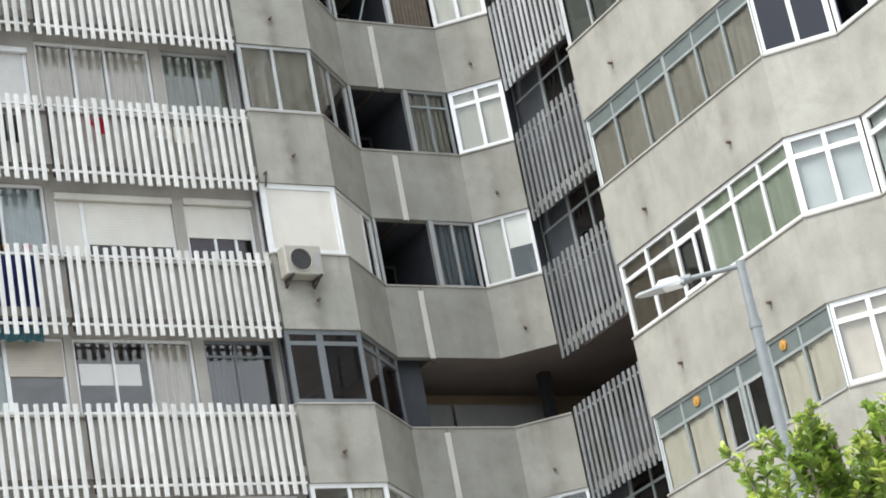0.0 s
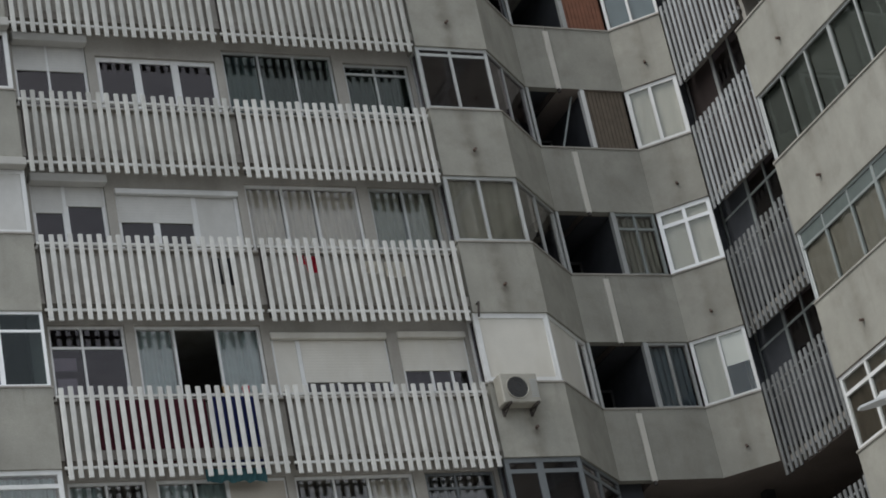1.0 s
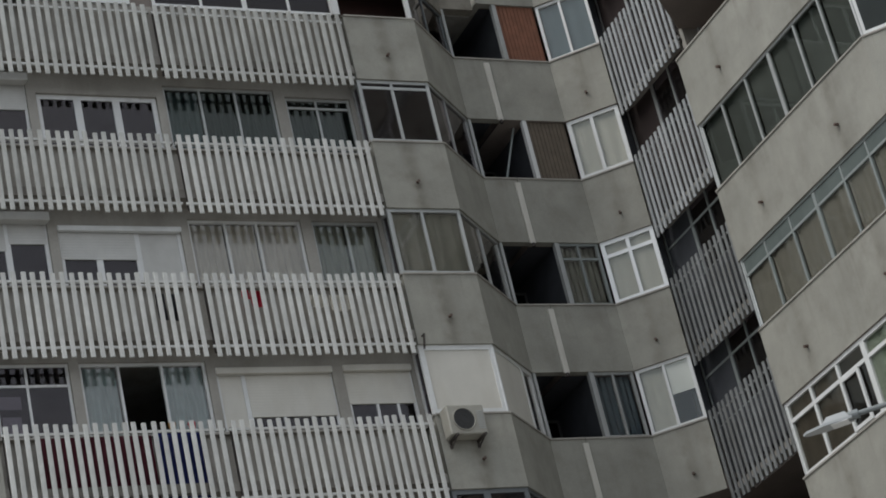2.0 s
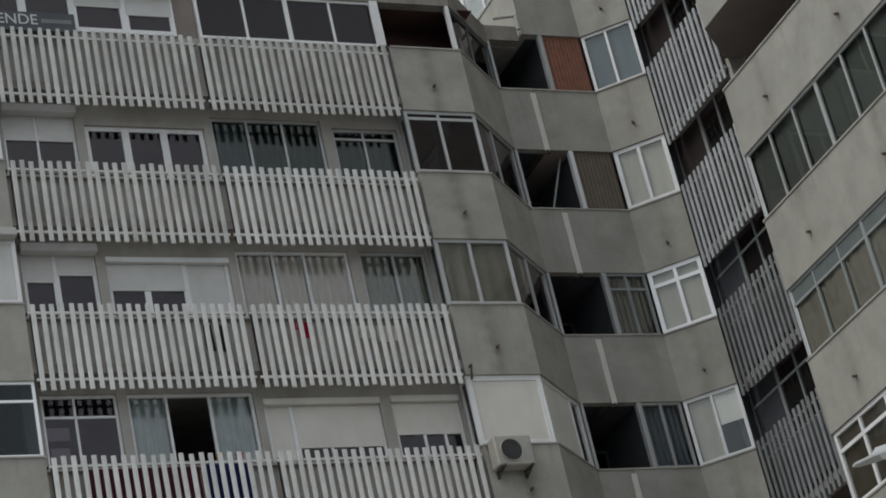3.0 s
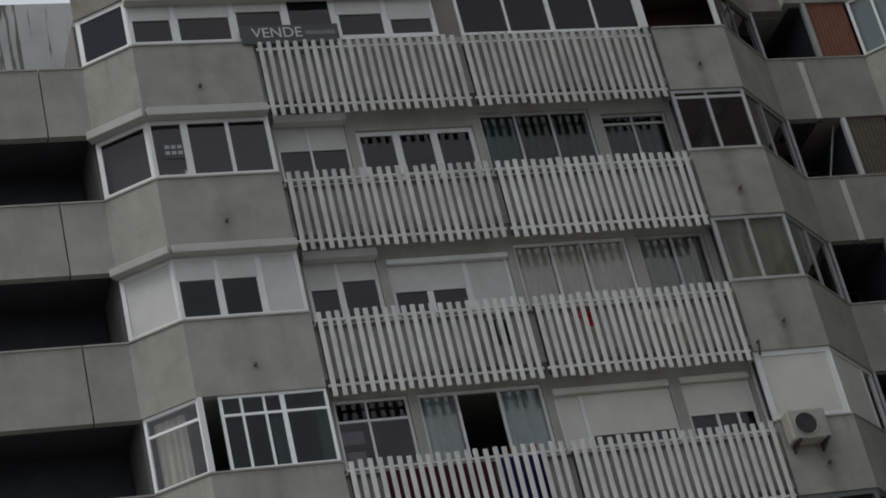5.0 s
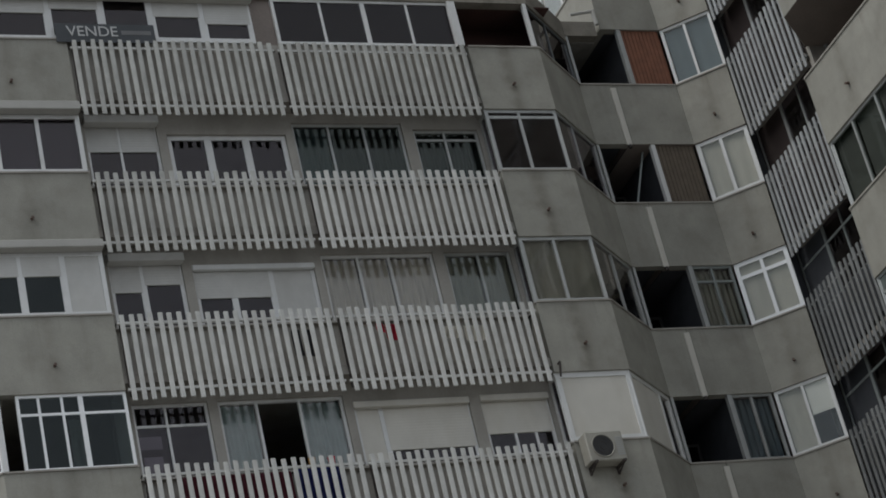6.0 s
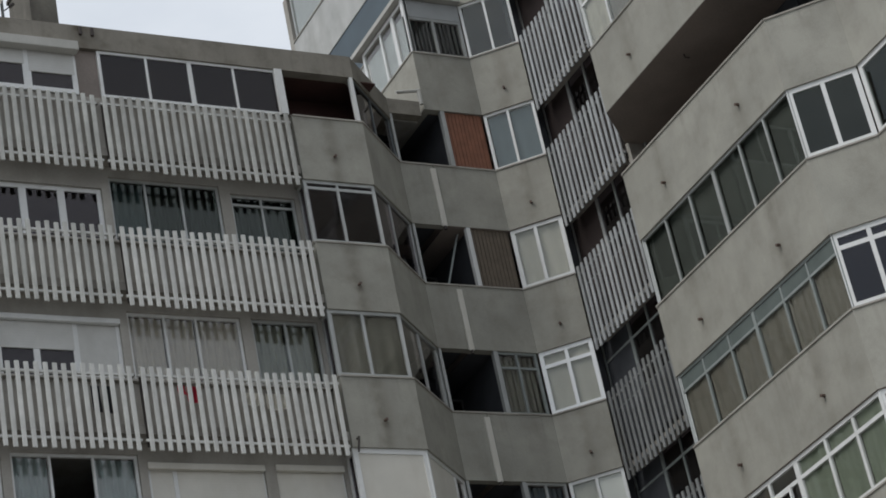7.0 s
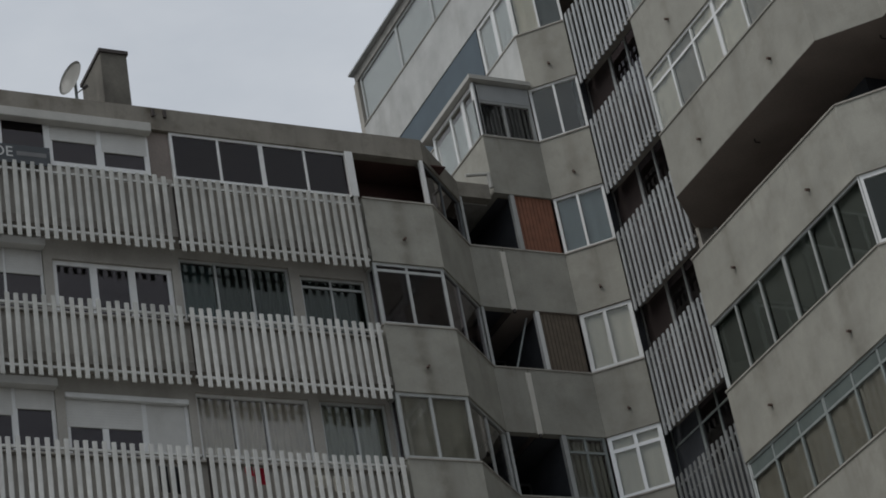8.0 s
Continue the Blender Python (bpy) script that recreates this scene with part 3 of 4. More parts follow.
for k in range(-3, 9):
    m, w = along((23.65, 33.58), (23.65, 31.05), low(k) - 0.36)
    railing(m, w, 15, PALE_SLAT if k < 2 else WING_SLAT, 1.86, SLAT_GREY,
            "pale grey railing of upright slats in the corner" if k < 2 else "dark weathered railing of upright slats in the corner", rng, 0.3, 0.008)
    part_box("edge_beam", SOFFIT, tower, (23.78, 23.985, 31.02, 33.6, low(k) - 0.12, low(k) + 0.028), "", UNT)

# ---- windows ----
def zone(p, q, j, roofed=False):
    """Frame, width and height of the window zone over band j on the segment p-q."""
    m, w = along(p, q, top(j) + 0.03)
    return m, w, (26.6 if roofed else low(j - 1)) - top(j) - 0.03


def housing(building, m, x0, x1, z, mat=SHUTTER, h=0.2, d=0.17):
    """A roller shutter box over a window head."""
    part_box("shutter_housing", mat, building, (x0, x1, -d, 0.03, z - h, z), "pale roller shutter box", un(building) @ m, 0.012)


def ribbed(building, m, x0, x1, z0, z1, mat, label):
    """A blind of upright ribs."""
    bm = bmesh.new()
    ribbed_sheet(bm, x0, x1, 0.085, lambda a, d, e: (a, 0.05 + d, (z0, z1)[e]), 0.014)
    part("blind", bm, mat, building, label, un(building) @ m)


# balcony windows of the lower block: per level, one entry for each opening
def back_window(j, o, cuts, mat, label, drapes=(), **kw):
    a, b = OPENINGS[o]
    m, w = along((a, Y_BACK + 0.02), (b, Y_BACK + 0.02), top(j) - 0.08)
    h = low(j - 1) - 0.06 - DROP.get((j, o), 0.0) - top(j) + 0.08
    if DROP.get((j, o)):
        part_box("lintel", PLASTER, block, (a, b, Y_BACK, Y_BACK + 0.15, low(j - 1) - 0.06 - DROP[j, o], low(j - 1) - 0.06), "", UNB)
    # the tint in undraped panes stands in for the dimness of the rooms
    if not drapes:
        kw.setdefault("glass", TINTED)
    ob = window(block, m, w, h, cuts, mat, label, **kw)
    xs = [0.0, *cuts, 1.0]
    for i, cloth, text in drapes:
        curtain(m, w * xs[i] + 0.05, w * xs[i + 1] - 0.04, 0.05, h - 0.06, cloth, text, 0.12)
    return m, w, h


m, w, h = back_window(1, 0, (0.47,), WHITE, "white window with half lowered shutters", shutters=((0, 0.42, SHUTTER), (1, 0.42, SHUTTER)))
housing(block, m, -0.02, w + 0.02, h + 0.06, SHUTTER, 0.16)
back_window(1, 1, (0.34, 0.66), WHITE, "white three-part sliding window with dark glass", fw=0.085, thick=(0, 1))
back_window(1, 2, (0.33, 0.65), ALU, "grey three-part sliding window with dark glass", glass=GREY_GLASS, drapes=[(i, (BLUE_CLOTH, DARK_CLOTH)[i > 0], "blue-grey curtain behind a balcony window") for i in range(3)])
back_window(1, 3, (0.48,), ALU, "grey two-part window with a transom", transom=0.84, glass=GREY_GLASS, drapes=[(i, DARK_CLOTH, "dark curtain behind a balcony window") for i in range(2)])
m, w, h = back_window(2, 0, (0.45,), WHITE, "white window with half lowered shutters", fw=0.07, thick=(0,), shutters=((0, 0.46, SHUTTER), (1, 0.35, SHUTTER)))
housing(block, m, -0.02, w + 0.02, h + 0.02, SHUTTER, 0.16)
m, w, h = back_window(2, 1, (0.31, 0.63), WHITE, "white window with a lowered shutter and a closed side panel", fw=0.07, thick=(0, 1), shutters=((0, 0.50, SHUTTER, 1),), solid=((2, SHUTTER),))
housing(block, m, 0, w, h + 0.02, WHITE, 0.1, 0.06)
back_window(2, 2, (0.33, 0.61), WHITE, "pale three-part window with net curtains", drapes=[(i, NET, "white net curtain behind a balcony window") for i in (0, 1, 2)])
back_window(2, 3, (0.52,), ALU, "grey two-part window with olive curtains", glass=PALE_GLASS, drapes=[(i, OLIVE_CLOTH, "olive grey curtain behind a balcony window") for i in (0, 1)])
m, w, h = back_window(3, 0, (0.44,), WHITE, "white window with a transom", transom=0.72)
part_box("paper_sheet", LETTER, block, (0.1, 0.42, 0.09, 0.1, 0.05, 0.48), "white paper behind the glass", UNB @ m)
part_box("paper_sheet", LETTER, block, (0.05, 0.45, 0.09, 0.1, 0.62, 0.85), "white paper behind the glass", UNB @ m)
back_window(3, 1, (0.31, 0.65), WHITE, "white three-part window with its middle sash open", open_panes=(1,), drapes=((0, CYAN_CLOTH, "pale blue-grey curtain beside an open sash"), (2, CYAN_CLOTH, "pale blue-grey curtain beside an open sash")))
m, w, h = back_window(3, 2, (0.24, 0.53, 0.77), WHITE, "cream window with an almost closed shutter", thick=(0,), fw=0.06, shutters=((1, 0.74, CREAM, 3),), solid=((0, CREAM),))
housing(block, m, 0, w, h + 0.05, CREAM, 0.12, 0.06)
m, w, h = back_window(3, 3, (0.42, 0.72), WHITE, "cream window with a half lowered shutter", fw=0.06, shutters=((0, 0.56, CREAM, 2),))
housing(block, m, 0, w, h + 0.05, CREAM, 0.12, 0.06)
back_window(4, 0, (0.5,), WHITE, "white two-part window", drapes=((0, CYAN_CLOTH, "pale cyan curtain behind a balcony window"),))
back_window(4, 1, (0.3, 0.55), WHITE, "white window with cyan curtains and a tan shutter", shutters=((2, 0.48, TAN_SHUTTER),), thick=(1,), drapes=((0, CYAN_CLOTH, "pale cyan curtain behind a balcony window"), (1, CYAN_CLOTH, "pale cyan curtain behind a balcony window")))
m, w, h = back_window(4, 2, (0.33, 0.62), WHITE, "white three-part window with paper blinds", drapes=((2, NET, "white net curtain behind a balcony window"),))
part_box("paper_blind", LETTER, block, (0.12, 1.2, 0.12, 0.13, 0.62, 1.0), "white paper blind behind the glass", UNB @ m)
back_window(4, 3, (0.45,), BLUE_ALU, "dark window with a transom", transom=0.8, drapes=((0, DARK_CLOTH, "dark curtain behind a balcony window"),))
for j in range(5, 9):
    for o, cuts in enumerate(((0.5,), (0.34, 0.66), (0.34, 0.66), (0.5,))):
        back_window(j, o, cuts, (WHITE, ALU)[(o + j) % 2], "plain sliding balcony window", drapes=((0, NET, "white net curtain behind a balcony window"),))

# glazing of the top level of the lower block, flush with the front
m, w, h = zone(L2, (13.58, Y_FRONT), 0, True)
window(block, m, w, h, (0.147, 0.335, 0.505, 0.667, 0.835), WHITE, "white ribbon window with half lowered shutters under the roof", fw=0.095, thick=(0, 1, 2, 3, 4), glass=TINTED,
       shutters=((0, 0.45, SHUTTER), (1, 0.42, SHUTTER), (2, 0.3, SHUTTER), (4, 0.45, SHUTTER), (5, 0.62, SHUTTER)))
housing(block, m, -0.02, w + 0.03, h + 0.03, CONCRETE_ROOF, 0.2, 0.16)
m, w = along((13.58, Y_FRONT + 0.1), (14.02, Y_FRONT + 0.1), top(0) - 0.1)
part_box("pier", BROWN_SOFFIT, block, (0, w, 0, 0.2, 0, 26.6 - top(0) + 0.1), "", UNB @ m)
m, w, h = zone((14.02, Y_FRONT), (17.74, Y_FRONT), 0, True)
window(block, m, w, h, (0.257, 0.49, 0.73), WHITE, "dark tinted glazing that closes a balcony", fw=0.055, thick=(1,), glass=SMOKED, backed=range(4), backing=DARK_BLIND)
part_box("post", WHITE, block, (w - 0.16, w - 0.004, -0.02, 0.12, 0, h), "white corner post", UNB @ m)
# the open brown recess at the end of the top level
part_box("recess_wall", RECESS_BROWN, block, (17.8, 20.4, 34.25, 34.4, low(0) + 0.32, 26.72), "", UNB)
part_box("recess_wall", RECESS_BROWN, block, (17.72, 17.8, 33.4, 34.25, low(0) + 0.32, 26.72), "", UNB)
part_box("recess_ceiling", RECESS_BROWN, block, (17.8, 19.9, 33.42, 34.24, 26.69, 26.712), "", UNB)
m, w, h = zone(C0, C1, 0, True)
part_box("post", WHITE, block, (w - 0.09, w - 0.02, 0.0, 0.09, 0, h), "white corner post", UNB @ m)
m, w, h = zone(C1, C2, 0, True)
window(block, m, w, h, (0.48,), BLUE_ALU, "dark glazed angled window under the roof", glass=SMOKED, backed=(0, 1), backing=DARK_BLIND)

# the left bay
m, w, h = zone(L3, L2, 0, True)
window(block, m, w, h, (), WHITE, "blue tinted glazing in a white frame", fw=0.09, glass=NAVY)
m, w, h = zone(L3, L2, 1)
window(block, m, w, h - 0.16, (), WHITE, "dark glazed angled window in a white frame", fw=0.09, glass=TINTED, backed=(0,))
housing(block, m, -0.05, w + 0.05, h, CONCRETE_ROOF, 0.17)
m, w, h = zone(L2, L1, 1)
window(block, m, w, h - 0.16, (0.3, 0.65), WHITE, "white three-part window with dark glass", fw=0.08, thick=(0,), glass=TINTED, backed=range(3))
housing(block, m, 0.02, w, h, CONCRETE_ROOF, 0.17)
ob = part_box("notice", BANNER, block, (0.22, 0.6, 0.055, 0.06, 0.42, 0.75), "dark notice with two rows of pale bars", UNB @ m)
for z in (0.5, 0.62):
    for x in (0.26, 0.37, 0.48):
        part_box("bar", GREY_PANEL, ob, (x, x + 0.08, 0.051, 0.054, z, z + 0.07))
m, w, h = zone(L3, L2, 2)
window(block, m, w, h - 0.14, (), WHITE, "white angled window closed by a shutter", fw=0.08, solid=((0, SHUTTER),))
housing(block, m, -0.05, w + 0.05, h, CONCRETE_ROOF, 0.15)
m, w, h = zone(L2, L1, 2)
window(block, m, w, h - 0.14, (0.34, 0.67), WHITE, "white window with shutters and a closed side panel", fw=0.075, thick=(0, 1), glass=DIM_GLASS, shutters=((0, 0.36, SHUTTER), (1, 0.36, SHUTTER)), solid=((2, SHUTTER),))
housing(block, m, 0.02, w, h, CONCRETE_ROOF, 0.15)
m, w, h = zone(L3, L2, 3)
window(block, m, w, h, (), BRIGHT, "white angled window with a transom", fw=0.055, transom=0.74)
curtain(m, 0.12, w - 0.35, 0.05, h - 0.1, NET, "white curtain hanging in an angled window", 0.18)
m, w, h = zone(L2, L1, 3)
window(block, m, w - 0.36, h, (0.2, 0.41, 0.58), BRIGHT, "bright white window with a transom", fw=0.05, thick=(2,), transom=0.74, x0=0.36, glass=DIM_GLASS)
part_box("post", WHITE, block, (0.0, 0.09, 0.0, 0.1, 0, h), "white corner post", UNB @ m)
curtain(m, 1.2, 1.45, 0.05, h - 0.4, NET, "white curtain at the edge of a window", 0.18)
for j in range(4, 9):
    m, w, h = zone(L3, L2, j)
    window(block, m, w, h, (), WHITE, "white angled window", fw=0.07)
    m, w, h = zone(L2, L1, j)
    window(block, m, w, h, (0.5,), WHITE, "white two-part window with pale blue blinds", fw=0.08, transom=0.8, thick=(0,))
    curtain(m, 0.1, w - 0.1, 0.05, h - 0.1, CYAN_CLOTH, "pale cyan curtain in a bay window", 0.16)
# rooms behind the left bay, seen through the open bays further along; their shade is painted in, below a pale top wall
for j in range(0, 9):
    zc = (low(j - 1) + 0.146) if j else 28.14
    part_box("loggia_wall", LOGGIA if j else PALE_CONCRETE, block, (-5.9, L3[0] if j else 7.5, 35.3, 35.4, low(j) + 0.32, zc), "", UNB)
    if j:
        # dark sheet under the slab, shade painted as a ceiling
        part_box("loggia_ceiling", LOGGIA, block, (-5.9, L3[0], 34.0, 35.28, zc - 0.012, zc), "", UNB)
    for x in (1.2, 3.9):
        part_box("pier", PLASTER, block, (x, x + 0.25, 34.3, 34.5, low(j) + 0.32, (low(j - 1) + 0.15) if j else 26.72), "", UNB)

# the bay beside the railings, with its return into the balcony
m, w, h = zone(C0, C1, 1)
window(block, m, w, h, (0.47,), ALU, "grey two-part bay window with dark glass", fw=0.065, transom=0.88, glass=TINTED)
m, w, h = zone(C1, C2, 1)
window(block, m, w, h, (0.42,), ALU, "grey angled window with dark glass", glass=TINTED)
m, w, h = zone(C0, C1, 2)
window(block, m, w, h, (0.47,), ALU, "grey two-part bay window with a drawn curtain", fw=0.065)
curtain(m, 0.06, w - 0.05, 0.04, h - 0.05, OLIVE_CLOTH, "olive grey curtain closed across a bay window", 0.14, 0.25, 0.012)
m, w, h = zone(C1, C2, 2)
window(block, m, w, h, (0.5,), ALU, "grey angled window with dark glass")
m, w, h = zone(C0, C1, 3)
window(block, m, w, h, (), WHITE, "bay closed by a smooth cream panel", fw=0.1, solid=((0, CREAM),))
m, w, h = zone(C1, C2, 3)
window(block, m, w, h, (0.74,), WHITE, "angled side closed by a smooth cream panel", fw=0.08, solid=((0, CREAM),))
m, w, h = zone(C0, C1, 4)
window(block, m, w, h, (0.45,), BLUE_ALU, "blue-grey bay window with a transom", fw=0.085, transom=0.82, thick=(0,), glass=TINTED)
m, w, h = zone(C1, C2, 4)
window(block, m, w, h, (0.46,), BLUE_ALU, "blue-grey angled window with a transom", fw=0.075, transom=0.82, thick=(0,), glass=TINTED)
for j in range(5, 9):
    m, w, h = zone(C0, C1, j)
    window(block, m, w, h, (0.5,), WHITE, "white two-part bay window", fw=0.08)
    curtain(m, 0.8, w - 0.08, 0.05, h - 0.08, NET, "white net curtain in a bay window", 0.14)
    m, w, h = zone(C1, C2, j)
    window(block, m, w, h, (0.5,), WHITE, "white angled window", fw=0.07)
for j in range(1, 9):
    m, w, h = zone((C0[0], Y_BACK), C0, j)
    window(block, m, w - 0.07, h, (), (ALU, ALU, WHITE, BLUE_ALU)[(j - 1) % 4], "narrow side window of a bay", fw=0.06, glass=TINTED)

# inner bay beside the joint: open loggia, then a screen
SX, SW = 1.27, 0.90
for j, post in ((0, ALU), (1, WHITE), (2, ALU), (3, ALU), (5, ALU), (6, ALU), (7, ALU), (8, ALU)):
    m, w, h = zone(C2, C3, j)
    part_box("post", post, tower, (SX - 0.07, SX + 0.02, 0.01, 0.11, 0, h), "upright post of a loggia", UNT @ m)
    part_box("post", ALU, block, (0.0, 0.06, 0.02, 0.1, 0, h), "thin upright post of a loggia", UNB @ m)
    if j < 2:
        ribbed(tower, m, SX + 0.02, SX + SW, 0.0, h, (ORANGE_WOOD, BROWN_WOOD)[j], ("orange-brown ribbed blind", "dark brown ribbed blind")[j])
    elif j == 2:
        window(tower, m, SW, h, (0.5,), GREEN_ALU, "grey-green window with a transom and olive curtains", transom=0.75, x0=SX)
        curtain(m, SX + 0.05, SX + SW - 0.05, 0.04, h - 0.05, OLIVE_CLOTH, "olive grey curtain beside a loggia", 0.15)
    else:
        window(tower, m, SW, h, (0.5,), ALU, "grey window with dusty blue curtains", x0=SX)
        curtain(m, SX + 0.05, SX + SW - 0.05, 0.04, h - 0.05, BLUE_CLOTH, "blue-grey curtain beside a loggia", 0.15)
    # sliding door at the back of the loggia, its frame darkened to sit in the painted shade
    md, wd = along((20.75, 35.9), (21.9, 35.9), low(j) + 0.33)
    window(block, md, wd, 2.2, (0.5,), DARK_FRAME, "dark sliding door at the back of a loggia", glass=TINTED)
    if j == 1:
        bm = bmesh.new()
        tube(bm, (0.55, 0.35, -0.3), (1.15, 0.3, h), 0.022, sides=8)
        part("brace", bm, GREEN_ALU, block, "slanting metal brace", UNB @ m)
# the inner angle
for j, mat, fw, cuts, tr, left, right in ((-2, WHITE, 0.05, (0.5,), None, CREAM_CLOTH, DARK_CLOTH), (-1, WHITE, 0.055, (0.5,), None, None, None), (0, WHITE, 0.06, (0.47,), None, BLUE_CLOTH, BLUE_CLOTH),
                                          (1, WHITE, 0.085, (0.47,), None, NET, NET), (2, BRIGHT, 0.085, (0.5,), 0.76, NET, NET), (3, WHITE, 0.065, (0.5,), None, NET, None),
                                          (5, WHITE, 0.06, (0.5,), None, NET, None), (6, WHITE, 0.06, (0.5,), None, NET, None), (7, WHITE, 0.06, (0.5,), None, NET, None), (8, WHITE, 0.06, (0.5,), None, NET, None)):
    m, w, h = zone(C3, C4, j)
    window(tower, m, w, h, cuts, mat, "white two-part window on the inner angle", fw=fw, transom=tr, glass=PALE_GLASS)
    for cloth, a, b in ((left, 0.07, w * cuts[0] - 0.03), (right, w * cuts[0] + 0.03, w - 0.07)):
        if cloth:
            curtain(m, a, b, 0.05, h - 0.06, cloth, "pale curtain closed behind an inner angled window", 0.12, 0.3, 0.01)
    if j == 3:
        part_box("paper_blind", LETTER, tower, (w * 0.5 + 0.03, w - 0.07, 0.1, 0.11, h * 0.5, h - 0.05), "white paper blind behind the glass", UNT @ m)

# the open terrace on level 4, by the joint
part_box("terrace_wall", OCHRE, tower, (JOINT_X + 0.01, 27.7, 36.3, 36.5, low(4) + 0.3, low(3) + 0.03), "", UNT)
part_box("terrace_wall", OCHRE, block, (20.7, JOINT_X - 0.01, 36.3, 36.5, low(4) + 0.32, low(3) + 0.15), "", UNB)
for a, b in ((20.9, 22.55), (22.62, 24.7)):
    part_box("terrace_screen", SCREEN, tower, (a, b, 35.95, 36.0, low(4) + 0.3, 15.40), "plain dull grey screen on the terrace", UNT)
part_box("terrace_column", BLACK, tower, (24.1, 24.3, 35.0, 35.2, low(4) + 0.3, low(3) + 0.03), "dark column", UNT)
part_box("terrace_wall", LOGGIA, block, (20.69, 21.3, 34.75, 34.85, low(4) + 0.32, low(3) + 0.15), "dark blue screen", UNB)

# corner balconies behind the grey slats; wall and panel colours hold the shade of the recess
for j in range(-1, 9):
    z0, z1 = low(j) + 0.3, low(j - 1) + 0.03
    x = 24.62 if j == 4 else 24.0
    a, b = (x, 33.95), (x, 30.9)
    m, w = along(a, b, z0)
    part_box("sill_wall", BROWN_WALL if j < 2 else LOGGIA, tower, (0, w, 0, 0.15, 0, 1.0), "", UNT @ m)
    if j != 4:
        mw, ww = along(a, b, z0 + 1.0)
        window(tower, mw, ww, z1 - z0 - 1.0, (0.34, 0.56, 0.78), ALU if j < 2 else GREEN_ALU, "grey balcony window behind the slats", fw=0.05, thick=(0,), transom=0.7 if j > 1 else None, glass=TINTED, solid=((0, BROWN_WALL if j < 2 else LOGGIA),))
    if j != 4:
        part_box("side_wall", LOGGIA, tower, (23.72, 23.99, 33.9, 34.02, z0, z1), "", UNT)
    if j != 1:
        m, w, h = zone(W0, W1, j)
        window(tower, m, w, h, (), ALU, "narrow angled window", fw=0.06, glass=TINTED)

# ---- ribbon windows of the wing ----
SIX = (0.165, 0.335, 0.5, 0.675, 0.835)


def wing_window(j, mat, label, drapes, **kw):
    m, w, h = zone(W1, W2, j)
    kw.setdefault("glass", PALE_GLASS)
    window(tower, m, w, h, SIX, mat, label, **kw)
    xs = [0, *SIX, 1]
    for i, cloth, text in drapes:
        curtain(m, w * xs[i] + 0.05, w * xs[i + 1] - 0.03, 0.05, h - 0.06, cloth, text, 0.1, 0.3, 0.012)
    return m, w, h


wing_window(-1, ALU, "grey ribbon window with sage green curtains", [(i, SAGE_CLOTH, "pale sage curtain behind a ribbon window") for i in range(6)], transom=0.72)
wing_window(0, WHITE, "pale ribbon window with a transom and cream curtains", [(i, (CREAM_CLOTH, TAUPE_CLOTH)[i % 3 == 1], "cream curtain behind a ribbon window") for i in range(6)], transom=0.74, thick=(2,), fw=0.06)
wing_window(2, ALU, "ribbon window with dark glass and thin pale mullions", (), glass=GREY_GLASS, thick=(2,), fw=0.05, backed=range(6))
wing_window(3, GREEN_ALU, "grey-green ribbon window with a transom and taupe curtains", [(i, TAUPE_CLOTH, "taupe curtain closed behind a ribbon window") for i in range(6)], transom=0.76, thick=(2,), fw=0.05, lights=TRANSOM)
m, w, h = wing_window(4, WHITE, "bright white ribbon window with a transom, one sash slid open", [(i, GREEN_CLOTH, "pale green curtain closed behind a ribbon window") for i in (3, 4, 5)] + [(i, BROWN_WOOD, "dark brown cloth hung behind a ribbon window") for i in (0, 1)], transom=0.74, thick=(2,), fw=0.075)
part("sliding_sash", ring(1.66, 2.22, 0.0, 0.036, 0.05, h * 0.72, 0.06), WHITE, tower, "white sash slid half open", UNT @ m)
m, w, h = wing_window(5, GREEN_ALU, "grey ribbon window with a transom, its middle sashes open", [(i, CREAM_CLOTH, "cream curtain closed behind a ribbon window") for i in (0, 1, 4, 5)], transom=0.72, thick=(2,), fw=0.055, lights=TRANSOM)
curtain(m, 1.66, 1.9, 0.05, h * 0.7, CREAM_CLOTH, "cream curtain pushed aside in a ribbon window", 0.14)
for xa, xb in ((1.98, 2.42), (2.62, 3.12)):
    part("sliding_sash", ring(xa, xb, 0.0, 0.036, 0.05, h * 0.7, 0.032), ALU, tower, "pale sash slid half open", UNT @ m)
for x in (1.25, 3.67):
    bm = bmesh.new()
    tube(bm, (x, 0.03, h * 0.865), (x, 0.06, h * 0.865), 0.085, sides=20)
    tube(bm, (x, 0.02, h * 0.865), (x, 0.03, h * 0.865), 0.045, 0.06, sides=14)
    ob = new("window_ornament", mesh_of(bm, GOLD))
    ob.matrix_basis = m
    tagged(ob, "round orange ornament hung in a transom light", "ornament", "round window ornaments")
for j in (6, 7, 8):
    wing_window(j, ALU, "grey ribbon window", [(i, CREAM_CLOTH, "cream curtain closed behind a ribbon window") for i in (0, 2, 5)], transom=0.74)
